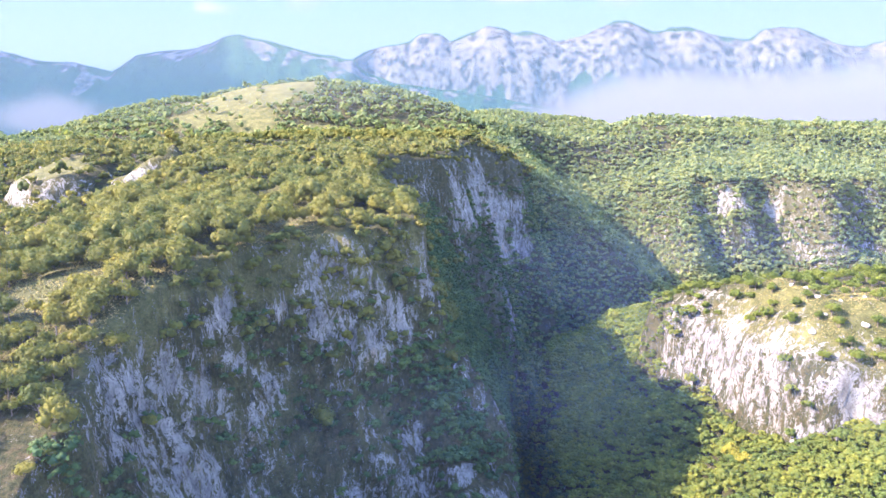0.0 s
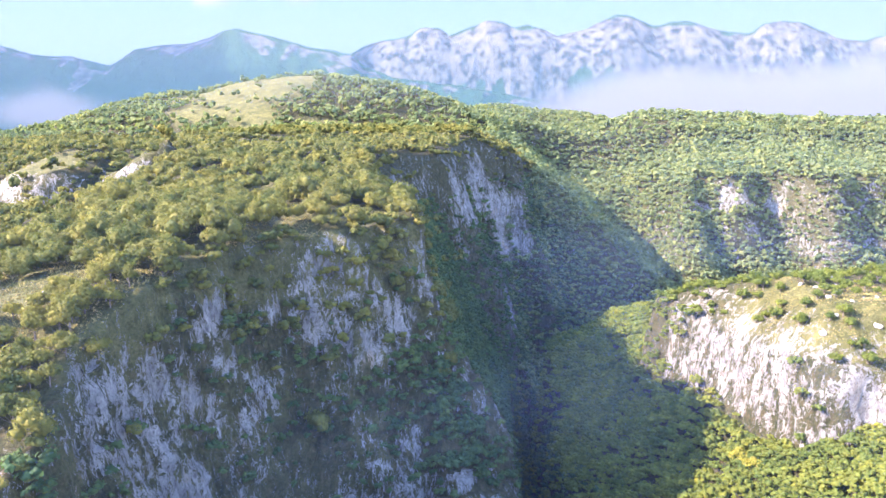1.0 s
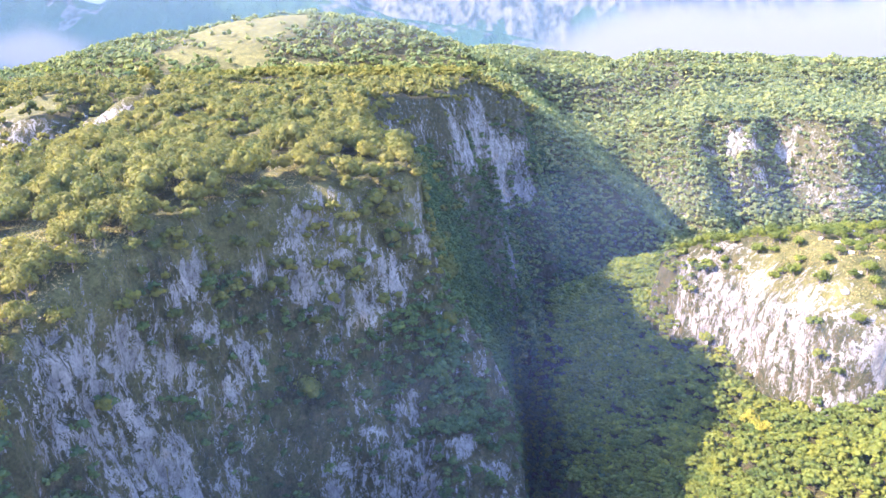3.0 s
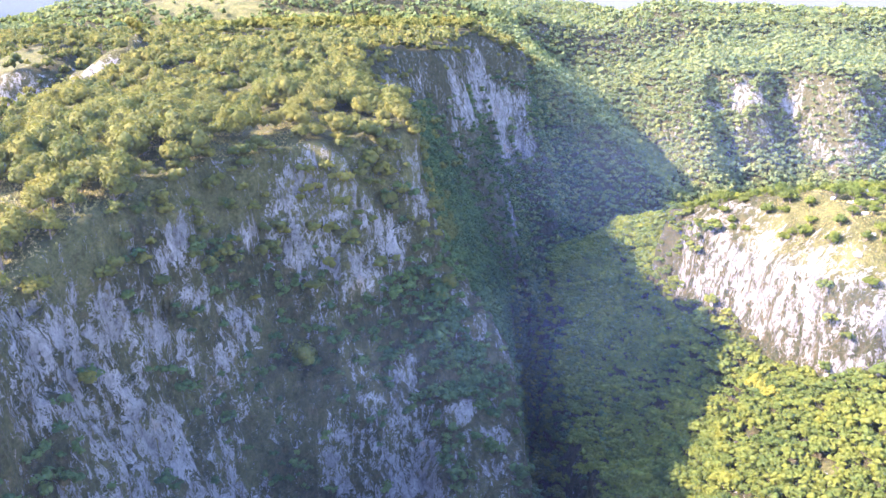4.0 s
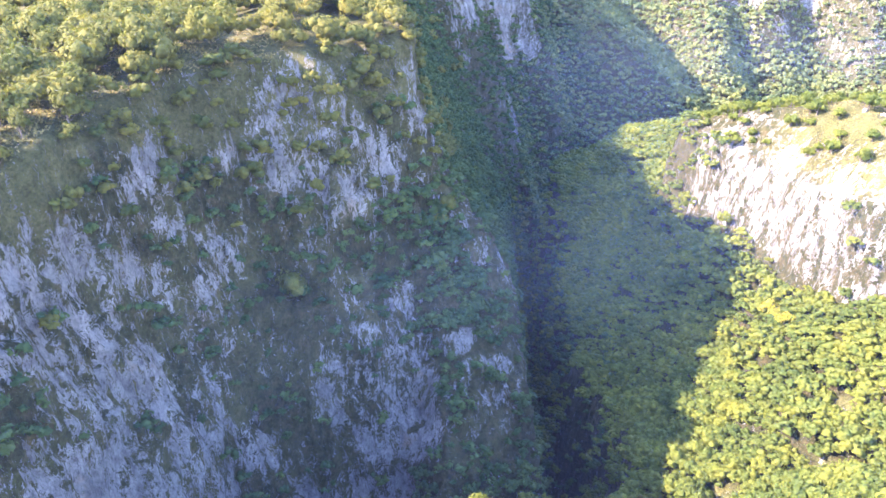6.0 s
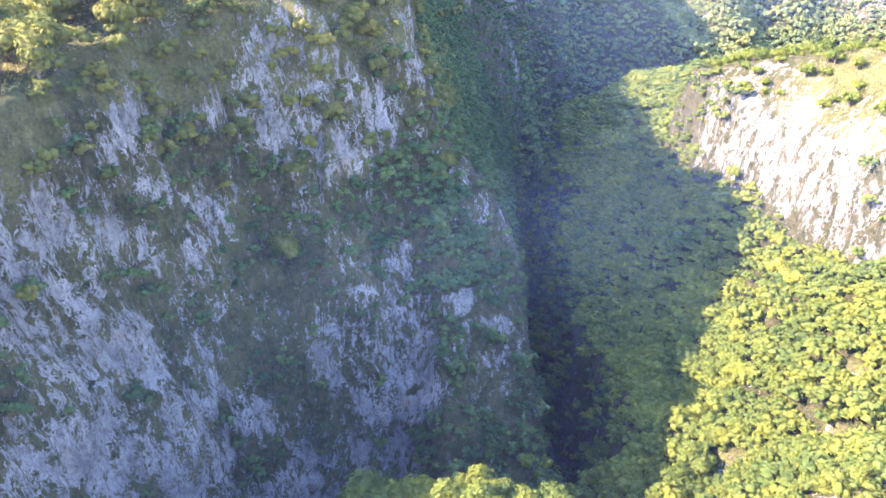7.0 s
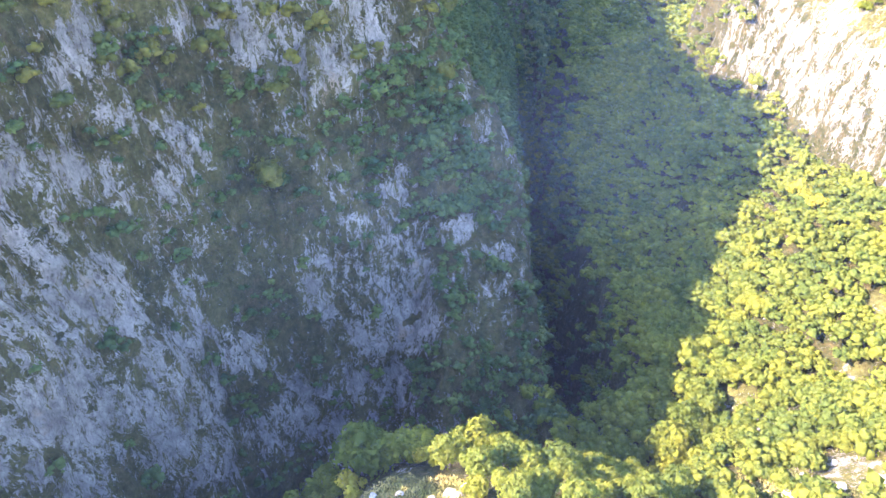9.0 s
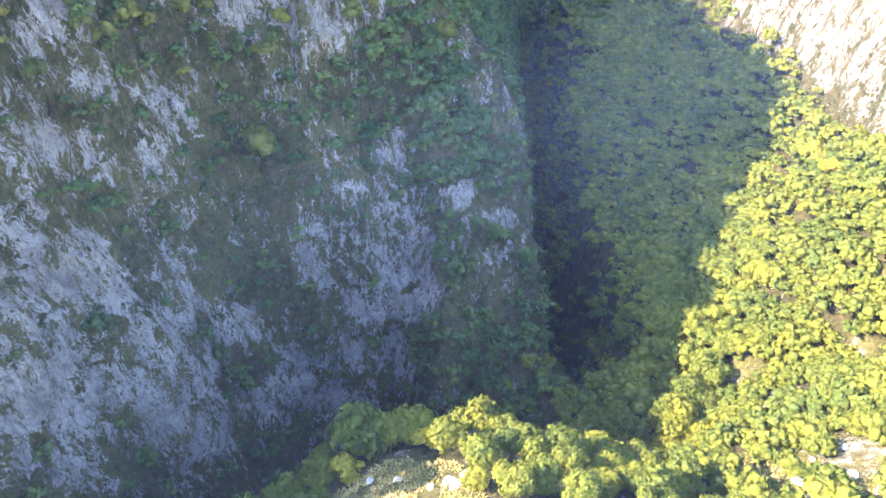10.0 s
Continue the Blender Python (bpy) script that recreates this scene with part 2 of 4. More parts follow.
    edge.inputs[1].default_value = 4.3
    l.new(bare.outputs["Fac"], edge.inputs[2])
    sharp = ramp(n, l, edge.outputs[0], [(0.62, (0, 0, 0)), (0.65, (1, 1, 1))])
    sub = n.new("ShaderNodeMath")
    sub.operation = "SUBTRACT"
    l.new(fleck.outputs[0], sub.inputs[0])
    sub.inputs[1].default_value = 3.48
    l.new(sub.outputs[0], sharp.node.inputs["Fac"])
    low = mixed(n, l, meadow.outputs["Fac"], mixed(n, l, 1.0, mixed(n, l, 0.8, soil, blades, "MULTIPLY"), grit, "MULTIPLY"), turf)
    l.new(mixed(n, l, sharp, low, rock), b.inputs["Base Color"])
    b.inputs["Roughness"].default_value = 0.95
    b.inputs["Specular IOR Level"].default_value = 0.15
    bump = n.new("ShaderNodeBump")
    bump.inputs["Strength"].default_value, bump.inputs["Distance"].default_value = 1.0, 2.2
    l.new(add_noise(n, l, tall, 0.4, 9, 0.72), bump.inputs["Height"])
    l.new(bump.outputs["Normal"], b.inputs["Normal"])
    return m


def leaf_material(name, dark, mid, light, patch=0.05, thinness=0.3):
    """Foliage: its colour changes from stand to stand, tree to tree and leaf clump to leaf clump."""
    m, n, l, b = material(name)
    here = stretched(n, l, (1, 1, 0.5))
    stand = ramp(n, l, add_noise(n, l, here, patch, 3, 0.6), [(0.35, dark), (0.5, mid), (0.66, light)])
    tree = ramp(n, l, add_noise(n, l, here, 0.16, 3, 0.6), [(0.35, dark), (0.52, mid), (0.68, light)])
    col = mixed(n, l, 0.55, stand, tree)
    geo = n.new("ShaderNodeNewGeometry")
    leaf = ramp(n, l, geo.outputs["Random Per Island"], [(0.0, (0.84, 0.87, 0.87)), (0.55, (1.0, 1.0, 1.0)), (1.0, (1.14, 1.11, 1.03))])
    col = mixed(n, l, 1.0, col, leaf, "MULTIPLY")
    tint = n.new("ShaderNodeAttribute")
    tint.attribute_name = "tint"
    own = ramp(n, l, tint.outputs["Fac"], [(0.0, (0.7, 0.8, 0.9)), (0.3, (0.9, 0.95, 1.0)), (0.65, (1.03, 1.02, 0.98)), (1.0, (1.16, 1.1, 0.93))])
    col = mixed(n, l, 1.0, col, own, "MULTIPLY")
    l.new(col, b.inputs["Base Color"])
    b.inputs["Roughness"].default_value = 0.8
    b.inputs["Specular IOR Level"].default_value = 0.08
    bump = n.new("ShaderNodeBump")
    bump.inputs["Strength"].default_value, bump.inputs["Distance"].default_value = 0.8, 0.5
    l.new(add_noise(n, l, stretched(n, l, (1, 1, 1)), 1.7, 4, 0.65), bump.inputs["Height"])
    l.new(bump.outputs["Normal"], b.inputs["Normal"])
    thin = n.new("ShaderNodeBsdfTranslucent")
    l.new(mixed(n, l, 1.0, col, (1.15, 1.2, 0.6), "MULTIPLY"), thin.inputs["Color"])
    both = n.new("ShaderNodeMixShader")
    both.inputs["Fac"].default_value = thinness
    l.new(b.outputs["BSDF"], both.inputs[1])
    l.new(thin.outputs["BSDF"], both.inputs[2])
    l.new(both.outputs["Shader"], n["Material Output"].inputs["Surface"])
    return m


def bark_material():
    m, n, l, b = material("bark")
    here = stretched(n, l, (1, 1, 0.2))
    l.new(ramp(n, l, add_noise(n, l, here, 6, 5), [(0.3, (0.05, 0.04, 0.03)), (0.7, (0.2, 0.17, 0.14))]), b.inputs["Base Color"])
    b.inputs["Roughness"].default_value = 0.9
    return m


LAND = land_material()
BARK = bark_material()
LEAF_PLATEAU = leaf_material("plateau_leaves", (0.06, 0.08, 0.026), (0.118, 0.122, 0.032), (0.18, 0.164, 0.042))
LEAF_HILL = leaf_material("hill_leaves", (0.076, 0.108, 0.03), (0.12, 0.148, 0.031), (0.16, 0.178, 0.031), thinness=0.42)
LEAF_GORGE = leaf_material("gorge_leaves", (0.042, 0.078, 0.036), (0.068, 0.108, 0.042), (0.105, 0.138, 0.05))
LEAF_YELLOW = leaf_material("yellow_leaves", (0.17, 0.18, 0.03), (0.24, 0.235, 0.035), (0.3, 0.28, 0.04))
# distant foliage: paler and bluer, the air's haze put into its colour
LEAF_FAR_HAZED = leaf_material("hazed_far_leaves", (0.08, 0.114, 0.056), (0.128, 0.16, 0.064), (0.178, 0.196, 0.072), 0.02, 0.36)

# ---------------------------------------------------------------- ground
# large bare slabs of the walls: centre and reach
WALL_SLABS = [(-35, 227, 149, 17), (-25, 229, 138, 16), (-16, 238, 134, 9), (-41, 224, 153, 9), (-53, 212, 143, 6), (-62, 195, 145, 9), (-61, 194, 135, 6), (-55, 206, 126, 10), (-56, 199, 117, 7), (-74, 153, 134, 16), (-71, 172, 133, 10), (-67, 180, 132, 7), (-70, 162, 122, 12), (-73, 144, 130, 10), (-20, 211, 78, 16), (-8, 215, 65, 16), (-27, 204, 58, 10), (-70, 160, 116, 10), (-69, 147, 107, 13), (-58, 178, 86, 12), (-62, 172, 107, 9), (8, 225, 83, 6), (18, 225, 71, 6)]
LOW_SLABS = [(-19, 208, 63, 13), (-5, 214, 59, 12), (-27, 202, 49, 9), (-13, 215, 74, 12), (-52, 173, 64, 16), (-57, 169, 81, 12), (-34, 198, 41, 12), (-47, 190, 73, 10), (-56, 163, 65, 12), (-67, 157, 105, 9), (-67, 153, 105, 15), (-64, 151, 87, 10), (-57, 181, 84, 13), (-24, 197, 34, 12), (-38, 188, 44, 12), (-12, 205, 36, 10)]
FAR_SLABS = [(105, 192, 82, 5), (96, 179, 76, 4), (75, 180, 63, 6), (71, 165, 75, 4), (-176, 388, 170, 24), (-262, 450, 158, 26), (12, 552, 147, 27), (58, 672, 110, 36), (34, 650, 146, 28), (-28, 433, 162, 11), (-9, 250, 154, 8), (-6, 252, 146, 6), (60, 614, 39, 20), (43, 614, 76, 14), (78, 679, 88, 15)] + [(-196, 396, 172, 20), (-272, 462, 160, 32),
    (345, 842, 110, 26), (400, 850, 105, 20), (470, 850, 120, 28), (320, 800, 50, 14), (300, 840, 88, 16), (530, 870, 115, 28), (80, 188, 60, 5), (75, 178, 59, 9), (70, 138, 92, 10), (57, 222, 18, 6)]
SLABS = WALL_SLABS + LOW_SLABS + FAR_SLABS
# stretches of the walls that are overgrown: centre and reach
GREEN = [(-5, 237, 112, 16), (4, 233, 94, 14), (-13, 228, 106, 10), (-23, 222, 115, 7), (-57, 205, 137, 6), (-44, 200, 80, 8), (-72, 140, 123, 7), (-42, 200, 77, 9), (-2, 199, 50, 8), (-48, 186, 58, 9), (-55, 208, 137, 8), (-20, 241, 149, 5), (-44, 217, 129, 6), (0, 381, 108, 20), (15, 391, 78, 21), (26, 405, 38, 16)] + [(5, 340, 90, 50), (0, 470, 100, 50), (40, 560, 50, 26)]
MEADOWS = [(-103, 177, 17, 13), (-52, 226, 9, 5), (-75, 196, 12, 5), (-5, 130, 13, 15), (158, 258, 22, 20), (180, 250, 26, 22), (84, 915, 32, 22), (-215, 1085, 110, 50), (-330, 1040, 90, 40),
           (-420, 1230, 170, 80), (-176, 404, 20, 24), (-262, 470, 26, 24), (64, 136, 16, 12), (-300, 950, 90, 30), (-130, 900, 60, 16), (150, 1290, 30, 40), (105, 192, 4, 5), (96, 179, 3, 4), (75, 180, 5, 6), (71, 165, 3, 4), (-228, 1018, 51, 71), (-273, 973, 49, 68), (-317, 965, 41, 57), (-243, 914, 31, 43), (80, 902, 33, 46)]


def overgrown(x, y, z):
    green = np.zeros_like(x)
    for cx, cy, cz, r in GREEN:
        green = np.maximum(green, step(1.15, 0.7, np.sqrt((x - cx) ** 2 + (y - cy) ** 2 + (z - cz) ** 2) / r))
    return green


def cover(x, y, z, nz):
    """How bare the rock lies (0 to 1), and how open the meadow."""
    steep = step(0.80, 0.5, nz)
    grain = fbm(x + 0.5 * z, y, z * 0.7, size=14, octaves=3, seed=60)
    streak = fbm(x + 0.35 * z, y + 0.3 * z, z * 0.5, size=6, octaves=4, seed=62)
    bare = steep * (0.27 + 0.55 * grain + 0.45 * streak)
    crown = (outside(MASSIF, x, y) < -8) * step(140, 150, z) * step(380, 330, y)
    bare = bare * (1 - 0.7 * crown)
    slab = np.zeros_like(x)
    for cx, cy, cz, r in SLABS:
        slab = np.maximum(slab, step(1.15, 0.55, np.sqrt((x - cx) ** 2 + (y - cy) ** 2 + (0.8 * (z - cz)) ** 2) / r + 0.35 * grain))
    bare = bare + slab * step(0.9, 0.7, nz) * (0.46 + 0.34 * streak)
    c = outside(CLIFF, x, y)
    white = step(16, 8, np.abs(c + 3)) * step(338, 308, y) * step(84, 92, z) * step(0.9, 0.7, nz)
    east = step(70, 40, outside(HILL, x, y)) * (outside(MASSIF, x, y) > 24)
    far = step(480, 640, y) * (outside(MASSIF, x, y) > 0)
    for cx, cy, cz, r in GREEN:
        bare = bare * (1 - 0.85 * step(1.1, 0.6, np.sqrt((x - cx) ** 2 + (y - cy) ** 2 + (z - cz) ** 2) / r + 0.3 * grain))
    bare = np.where(east > 0, slab * 0.55 * step(0.9, 0.7, nz) + 0.25 * bare * (1 - 0.5 * east), bare)
    bare = np.where(far > 0, bare * (0.35 + 0.65 * slab), bare)
    bare = np.maximum(bare, (x > 240) * step(690, 730, y) * step(930, 900, y) * step(0.66, 0.57, nz) * (0.3 + 0.7 * grain + 0.3 * streak))
    bare = np.maximum(bare, white * (0.66 + 0.5 * grain + 0.35 * streak) * (1 - 0.3 * step(116, 128, z)))
    open_ = np.zeros_like(x)
    for cx, cy, rx, ry in MEADOWS:
        open_ = np.maximum(open_, step(1.2, 0.75, np.hypot((x - cx) / rx, (y - cy) / ry) + 0.3 * fbm(x, y, size=max(6.0, rx / 4), octaves=3, seed=61)))
    open_ = np.maximum(open_ * step(0.5, 0.66, nz), step(112, 120, z) * step(-2, -6, c) * step(305, 290, y) * step(-40, -25, c) * (0.5 + 0.5 * step(-0.2, 0.2, grain)))
    open_ = np.maximum(open_, 0.35 * steep * step(-0.4, 0.2, fbm(x, y, z, size=11, octaves=2, seed=63)) * (y < 300) * (x < 40) * (1 - overgrown(x, y, z)))
    open_ = np.maximum(open_, 0.75 * crown * (y < 420))
    return np.clip(bare, 0, np.where(white > 0.3, 1, 0.9)), open_


GX = spaced([-4600, 160, -1400, 18, -420, 5, -150, 1.8, -86, 0.85, 34, 1.5, 150, 2.4, 200, 5, 640, 18, 1500, 160, 4600])
GY = spaced([-400, 30, 90, 1.8, 136, 0.85, 258, 1.7, 350, 2.8, 520, 4.5, 940, 11, 1900, 110, 4800])


def build_ground():
    x, y = np.meshgrid(GX, GY)
    z = ground(x, y)
    gy, gx = np.gradient(z, GY, GX)
    size = np.sqrt(gx**2 + gy**2 + 1)
    nx, ny, nz = -gx / size, -gy / size, 1 / size
    # weathered relief of the steep rock
    rock = step(0.8, 0.45, nz) * step(1000, 700, y)
    crag = 0.3 - np.abs(fbm(x + 0.6 * z, y + 0.3 * z, z * 0.8, size=7, octaves=3, seed=72))
    push = rock * (2.0 * fbm(x, y, z * 0.5, size=11, octaves=3, seed=70) + 2.4 * crag + 1.1 * fbm(x, y, z, size=3.2, octaves=2, seed=71))
    px, py, pz = x + nx * push, y + ny * push, z + nz * push
    verts = np.stack([px, py, pz], -1).reshape(-1, 3)
    me = mesh_of("ground", verts, grid_faces(len(GX), len(GY)), [LAND], smooth=True)
    bare, meadow = cover(px, py, pz, nz)
    for key, v in (("bare", bare), ("meadow", meadow)):
        a = me.attributes.new(key, "FLOAT", "POINT")
        a.data.foreach_set("value", np.ascontiguousarray(v.ravel(), np.float32))
    return tagged(new("ground", me), "limestone massif, deep gorge and grassy hills", "terrain", kind="structure")


build_ground()


# ---------------------------------------------------------------- forest
def spots(x0, x1, y0, y1, cell, rng):
    """Jittered places over a rectangle, with the ground's height and slope."""
    nx, ny = int((x1 - x0) / cell), int((y1 - y0) / cell)
    i, j = np.meshgrid(np.arange(nx), np.arange(ny))
    x = x0 + (i + 0.5 * (j % 2) + rng.uniform(0.05, 0.95, i.shape)) * cell
    y = y0 + (j + rng.uniform(0.05, 0.95, i.shape)) * cell
    x, y = x.ravel(), y.ravel()
    z = ground(x, y)
    gx, gy = (ground(x + 1.5, y) - z) / 1.5, (ground(x, y + 1.5) - z) / 1.5
    nz = 1 / np.sqrt(gx**2 + gy**2 + 1)
    # on steep ground the crowns lean out over the slope
    lean = 1.3 * step(0.75, 0.4, nz) * nz
    return x - gx * lean, y - gy * lean, z, nz


def ball(level):
    """Corners and faces of a small sphere that the lobes of a crown are made from."""
    bm = bmesh.new()
    bmesh.ops.create_icosphere(bm, subdivisions=level, radius=1.0)
    corners = np.array([v.co[:] for v in bm.verts])
    faces = np.array([[v.index for v in f.verts] for f in bm.faces])
    bm.free()
    return corners, faces


# two sizes of lobe: a plain one for small or distant crowns, a rounder one for the rest
BALLS = {0: (np.array([(1, 0, 0), (0, 1, 0), (-1, 0, 0), (0, -1, 0), (0, 0, 1), (0, 0, -1.0)]),
             np.array([(0, 1, 4), (1, 2, 4), (2, 3, 4), (3, 0, 4), (1, 0, 5), (2, 1, 5), (3, 2, 5), (0, 3, 5)])), 1: ball(1)}


def crowns(x, y, z, reach, high, leaves, leaf, rng, lobes=7, level=1, core=0.84):
    """Crowns of many trees: corners, faces, which faces are smooth, and corners a tree. A crown is a heap of
    uneven lobes round the top of its stem, with loose leaf clumps all over their outer side."""
    n = len(x)
    u = rng.normal(size=(n, lobes, 3))
    u /= np.linalg.norm(u, axis=-1, keepdims=True)
    heart = u * rng.uniform(0.3, 0.72, (n, lobes, 1)) * np.array([1, 1, 0.8])
    heart[..., 2] = np.abs(heart[..., 2]) * 1.05 - 0.12
    size = rng.uniform(0.3, 0.52, (n, lobes)) * (0.8 if lobes > 12 else 1.0 if lobes > 6 else 1.12)
    scale = np.stack([reach, reach, high * 0.55], -1)[:, None, :]
    base = np.stack([x, y, z + high * 0.5], -1)[:, None, :]
    # the lobes
    unit, tri = BALLS[level]
    k = len(unit)
    swell = rng.uniform(0.66, 1.14, (n, lobes, k, 1))
    body = heart[:, :, None, :] + unit * swell * (core * size)[..., None, None] * np.array([1, 1, 0.9])
    body = (body * scale[:, :, None, :] + base[:, :, None, :]).reshape(n, lobes * k, 3)
    body_tri = (np.arange(lobes)[:, None, None] * k + tri).reshape(-1, 3)
    # the leaf clumps
    pick = rng.integers(0, lobes, (n, leaves))
    row = np.arange(n)[:, None]
    w = rng.normal(size=(n, leaves, 3))
    w[..., 2] = np.abs(w[..., 2]) * 1.1 - 0.35
    w /= np.linalg.norm(w, axis=-1, keepdims=True)
    p = heart[row, pick] + w * (size[row, pick] * rng.uniform(0.86, 1.12, (n, leaves)))[..., None]
    p = p * scale + base
    out = w + (0.1 if core > 0.8 else 0.28) * rng.normal(size=w.shape)
    out /= np.linalg.norm(out, axis=-1, keepdims=True)
    side = np.cross(out, rng.normal(size=w.shape))
    side /= np.linalg.norm(side, axis=-1, keepdims=True)
    other = np.cross(out, side)
    s = (leaf * reach[:, None] * rng.uniform(0.6, 1.4, (n, leaves)))[..., None]
    lean = out * s * 0.15
    corners = np.stack([p + side * s * 1.2 - lean, p + (other * 0.95 - side * 0.55) * s, p - (other * 0.95 + side * 0.55) * s + lean], 2).reshape(n, -1, 3)
    verts = np.concatenate([body, corners], 1)
    each = verts.shape[1]
    one = np.concatenate([body_tri, lobes * k + np.arange(leaves * 3).reshape(-1, 3)])
    faces = (np.arange(n)[:, None, None] * each + one).reshape(-1, 3)
    smooth = np.tile(np.arange(len(one)) < len(body_tri), n)
    return verts.reshape(-1, 3), faces, smooth, each


def single(x, y, z):
    """Where the nearest trees stand, each of which is a thing of its own."""
    knoll = (x > -40) & (x < 46) & (y > 108) & (y < 166) & (outside(MASSIF, x, y) > 26)
    spur = (x > -122) & (x < -72) & (y > 128) & (y < 186) & (z > 128)
    crest = (z > 116) & (outside(CLIFF, x, y) < -2) & (x < 200)
    return knoll | spur | crest


def tint_trees(me, values):
    """Each tree's own place between dark and pale foliage."""
    a = me.attributes.new("tint", "FLOAT", "POINT")
    a.data.foreach_set("value", np.ascontiguousarray(values, np.float32))


def stand(name, label, box, cell, reach, high, leaves, leaf, mat, seed, keep, lobes=7, level=1):
    """One wood: trees over a rectangle of the plan where keep(x, y, z, nz) allows them."""
    rng = np.random.default_rng(seed)
    x, y, z, nz = spots(*box, cell, rng)
    chance = keep(x, y, z, nz)
    ok = (rng.uniform(size=len(x)) < chance) & ~single(x, y, z)
    x, y, z, nz = x[ok], y[ok], z[ok], nz[ok]
    f = rng.uniform(0.62, 1.35, len(x)) * (0.9 + 0.25 * fbm(x, y, size=25, seed=seed))
    low = 0.75 + 0.25 * step(0.4, 0.75, nz)
    verts, faces, smooth, each = crowns(x, y, z - 0.3, reach * f * low, high * f * low * rng.uniform(0.85, 1.2, len(x)), leaves, leaf, rng, lobes, level, 0.78 if leaves > 140 else 0.84)
    me = mesh_of(name, verts, faces, [mat], smooth)
    tint_trees(me, np.repeat(rng.uniform(0, 1, len(x)), each))
    ob = new(name, me)
    return tagged(ob, label, "woodland", kind="stuff")


def wooded(x, y, z, nz):
    bare, meadow = cover(x, y, z, nz)
    meadow = step(0.8, 0.95, meadow) * step(0.55, 0.75, nz)
    return step(0.62, 0.4, bare) * (1 - 0.97 * meadow)


def massif_keep(x, y, z, nz):
    clear = step(0.3, 0.12, fbm(x, y, size=20, octaves=3, seed=80))
    rim = step(0.26, 0.36, nz) * step(130, 139, z) + step(0.6, 0.75, nz)
    return wooded(x, y, z, nz) * np.clip(rim, 0, 1) * (0.42 + 0.58 * clear) * (outside(MASSIF, x, y) < 4)


def wall_keep(x, y, z, nz):
    green = overgrown(x, y, z)
    tuft = step(-0.05, 0.3, fbm(x, y, z, size=14, octaves=3, seed=81))
    d = outside(MASSIF, x, y)
    free = wooded(x, y, z, nz) * np.maximum(np.maximum(step(0.85, 0.65, nz), green), 0.5 * (z < 15))
    return free * np.clip(0.2 + 0.7 * tuft + green + step(260, 320, y), 0, 1) * (d < 60) * (d > -34) * (z < 150)


def east_keep(x, y, z, nz):
    top = step(118, 128, z)
    return wooded(x, y, z, nz) * np.clip(0.8 / nz, 0, 1) * (outside(HILL, x, y) < 60) * (1 - 0.6 * top) * (outside(MASSIF, x, y) > 34)


def far_keep(x, y, z, nz):
    clear = step(0.42, 0.25, fbm(x, y, size=70, octaves=3, seed=82))
    return wooded(x, y, z, nz) * np.where(y < 1000, 0.8 + 0.2 * clear, 0.4 + 0.6 * clear) * np.clip(0.78 / nz, 0, 1)


def knoll_keep(x, y, z, nz):
    return wooded(x, y, z, nz) * (outside(HILL, x, y) > 6) * (outside(MASSIF, x, y) > 48) * step(10, 30, z)


stand("plateau_wood", "yellow-green low broadleaf wood on the limestone plateau", (-140, 30, 110, 290), 6.0, 5.0, 9.2, 700, 0.062, LEAF_PLATEAU, 101, massif_keep, 12)
stand("upper_plateau_wood", "yellow-green low broadleaf wood on the upper plateau", (-200, 30, 290, 400), 5.5, 4.5, 8.0, 190, 0.1, LEAF_PLATEAU, 113, massif_keep, 11)
stand("spur_wood", "olive-green low wood on the plateau's western side", (-200, -140, 110, 290), 5.5, 4.5, 8.0, 150, 0.11, LEAF_PLATEAU, 114, massif_keep, 11)
stand("upland_wood", "sunlit olive-green wood on the far plateau", (-480, 110, 400, 790), 6.6, 4.9, 8.2, 34, 0.17, LEAF_PLATEAU, 102, massif_keep, 8, 0)
stand("western_wood", "olive-green wood on the western slope", (-460, -200, 230, 400), 6.6, 4.9, 8.0, 24, 0.17, LEAF_PLATEAU, 111, lambda x, y, z, nz: wooded(x, y, z, nz) * step(-0.35, 0.0, fbm(x, y, size=30, seed=83)), 7, 0)
stand("wall_scrub", "dark green scrub clinging to the rock walls", (-90, 75, 120, 500), 1.7, 3.3, 4.6, 30, 0.17, LEAF_GORGE, 103, wall_keep, 5, 0)
stand("far_wall_scrub", "dark green scrub on the shaded far wall", (-60, 160, 500, 800), 3.0, 4.6, 5.5, 18, 0.24, LEAF_GORGE, 104, wall_keep, 6, 0)
stand("hillside_wood", "bright green wood on the sunlit hillside", (40, 215, 120, 490), 3.2, 4.9, 5.6, 52, 0.095, LEAF_HILL, 105, east_keep, 15, 0)
stand("knoll_wood", "green broadleaf trees below the near knoll", (-60, 110, 90, 235), 3.9, 3.3, 6.0, 190, 0.085, LEAF_HILL, 106, knoll_keep, 12)
stand("hilltop_wood", "green broadleaf wood on the near hilltop", (-140, 200, -150, 112), 9.0, 5.5, 7.0, 10, 0.24, LEAF_HILL, 115, lambda x, y, z, nz: wooded(x, y, z, nz) * step(0.4, 0.1, fbm(x, y, size=28, seed=84)), 6, 0)
stand("valley_wood", "blue-green wood over the far valley side, haze put into its colour", (60, 720, 560, 1060), 5.0, 5.6, 9.0, 10, 0.3, LEAF_FAR_HAZED, 107, lambda x, y, z, nz: far_keep(x, y, z, nz) * (outside(MASSIF, x, y) > 0) * (outside(HILL, x, y) > 20), 5, 0)
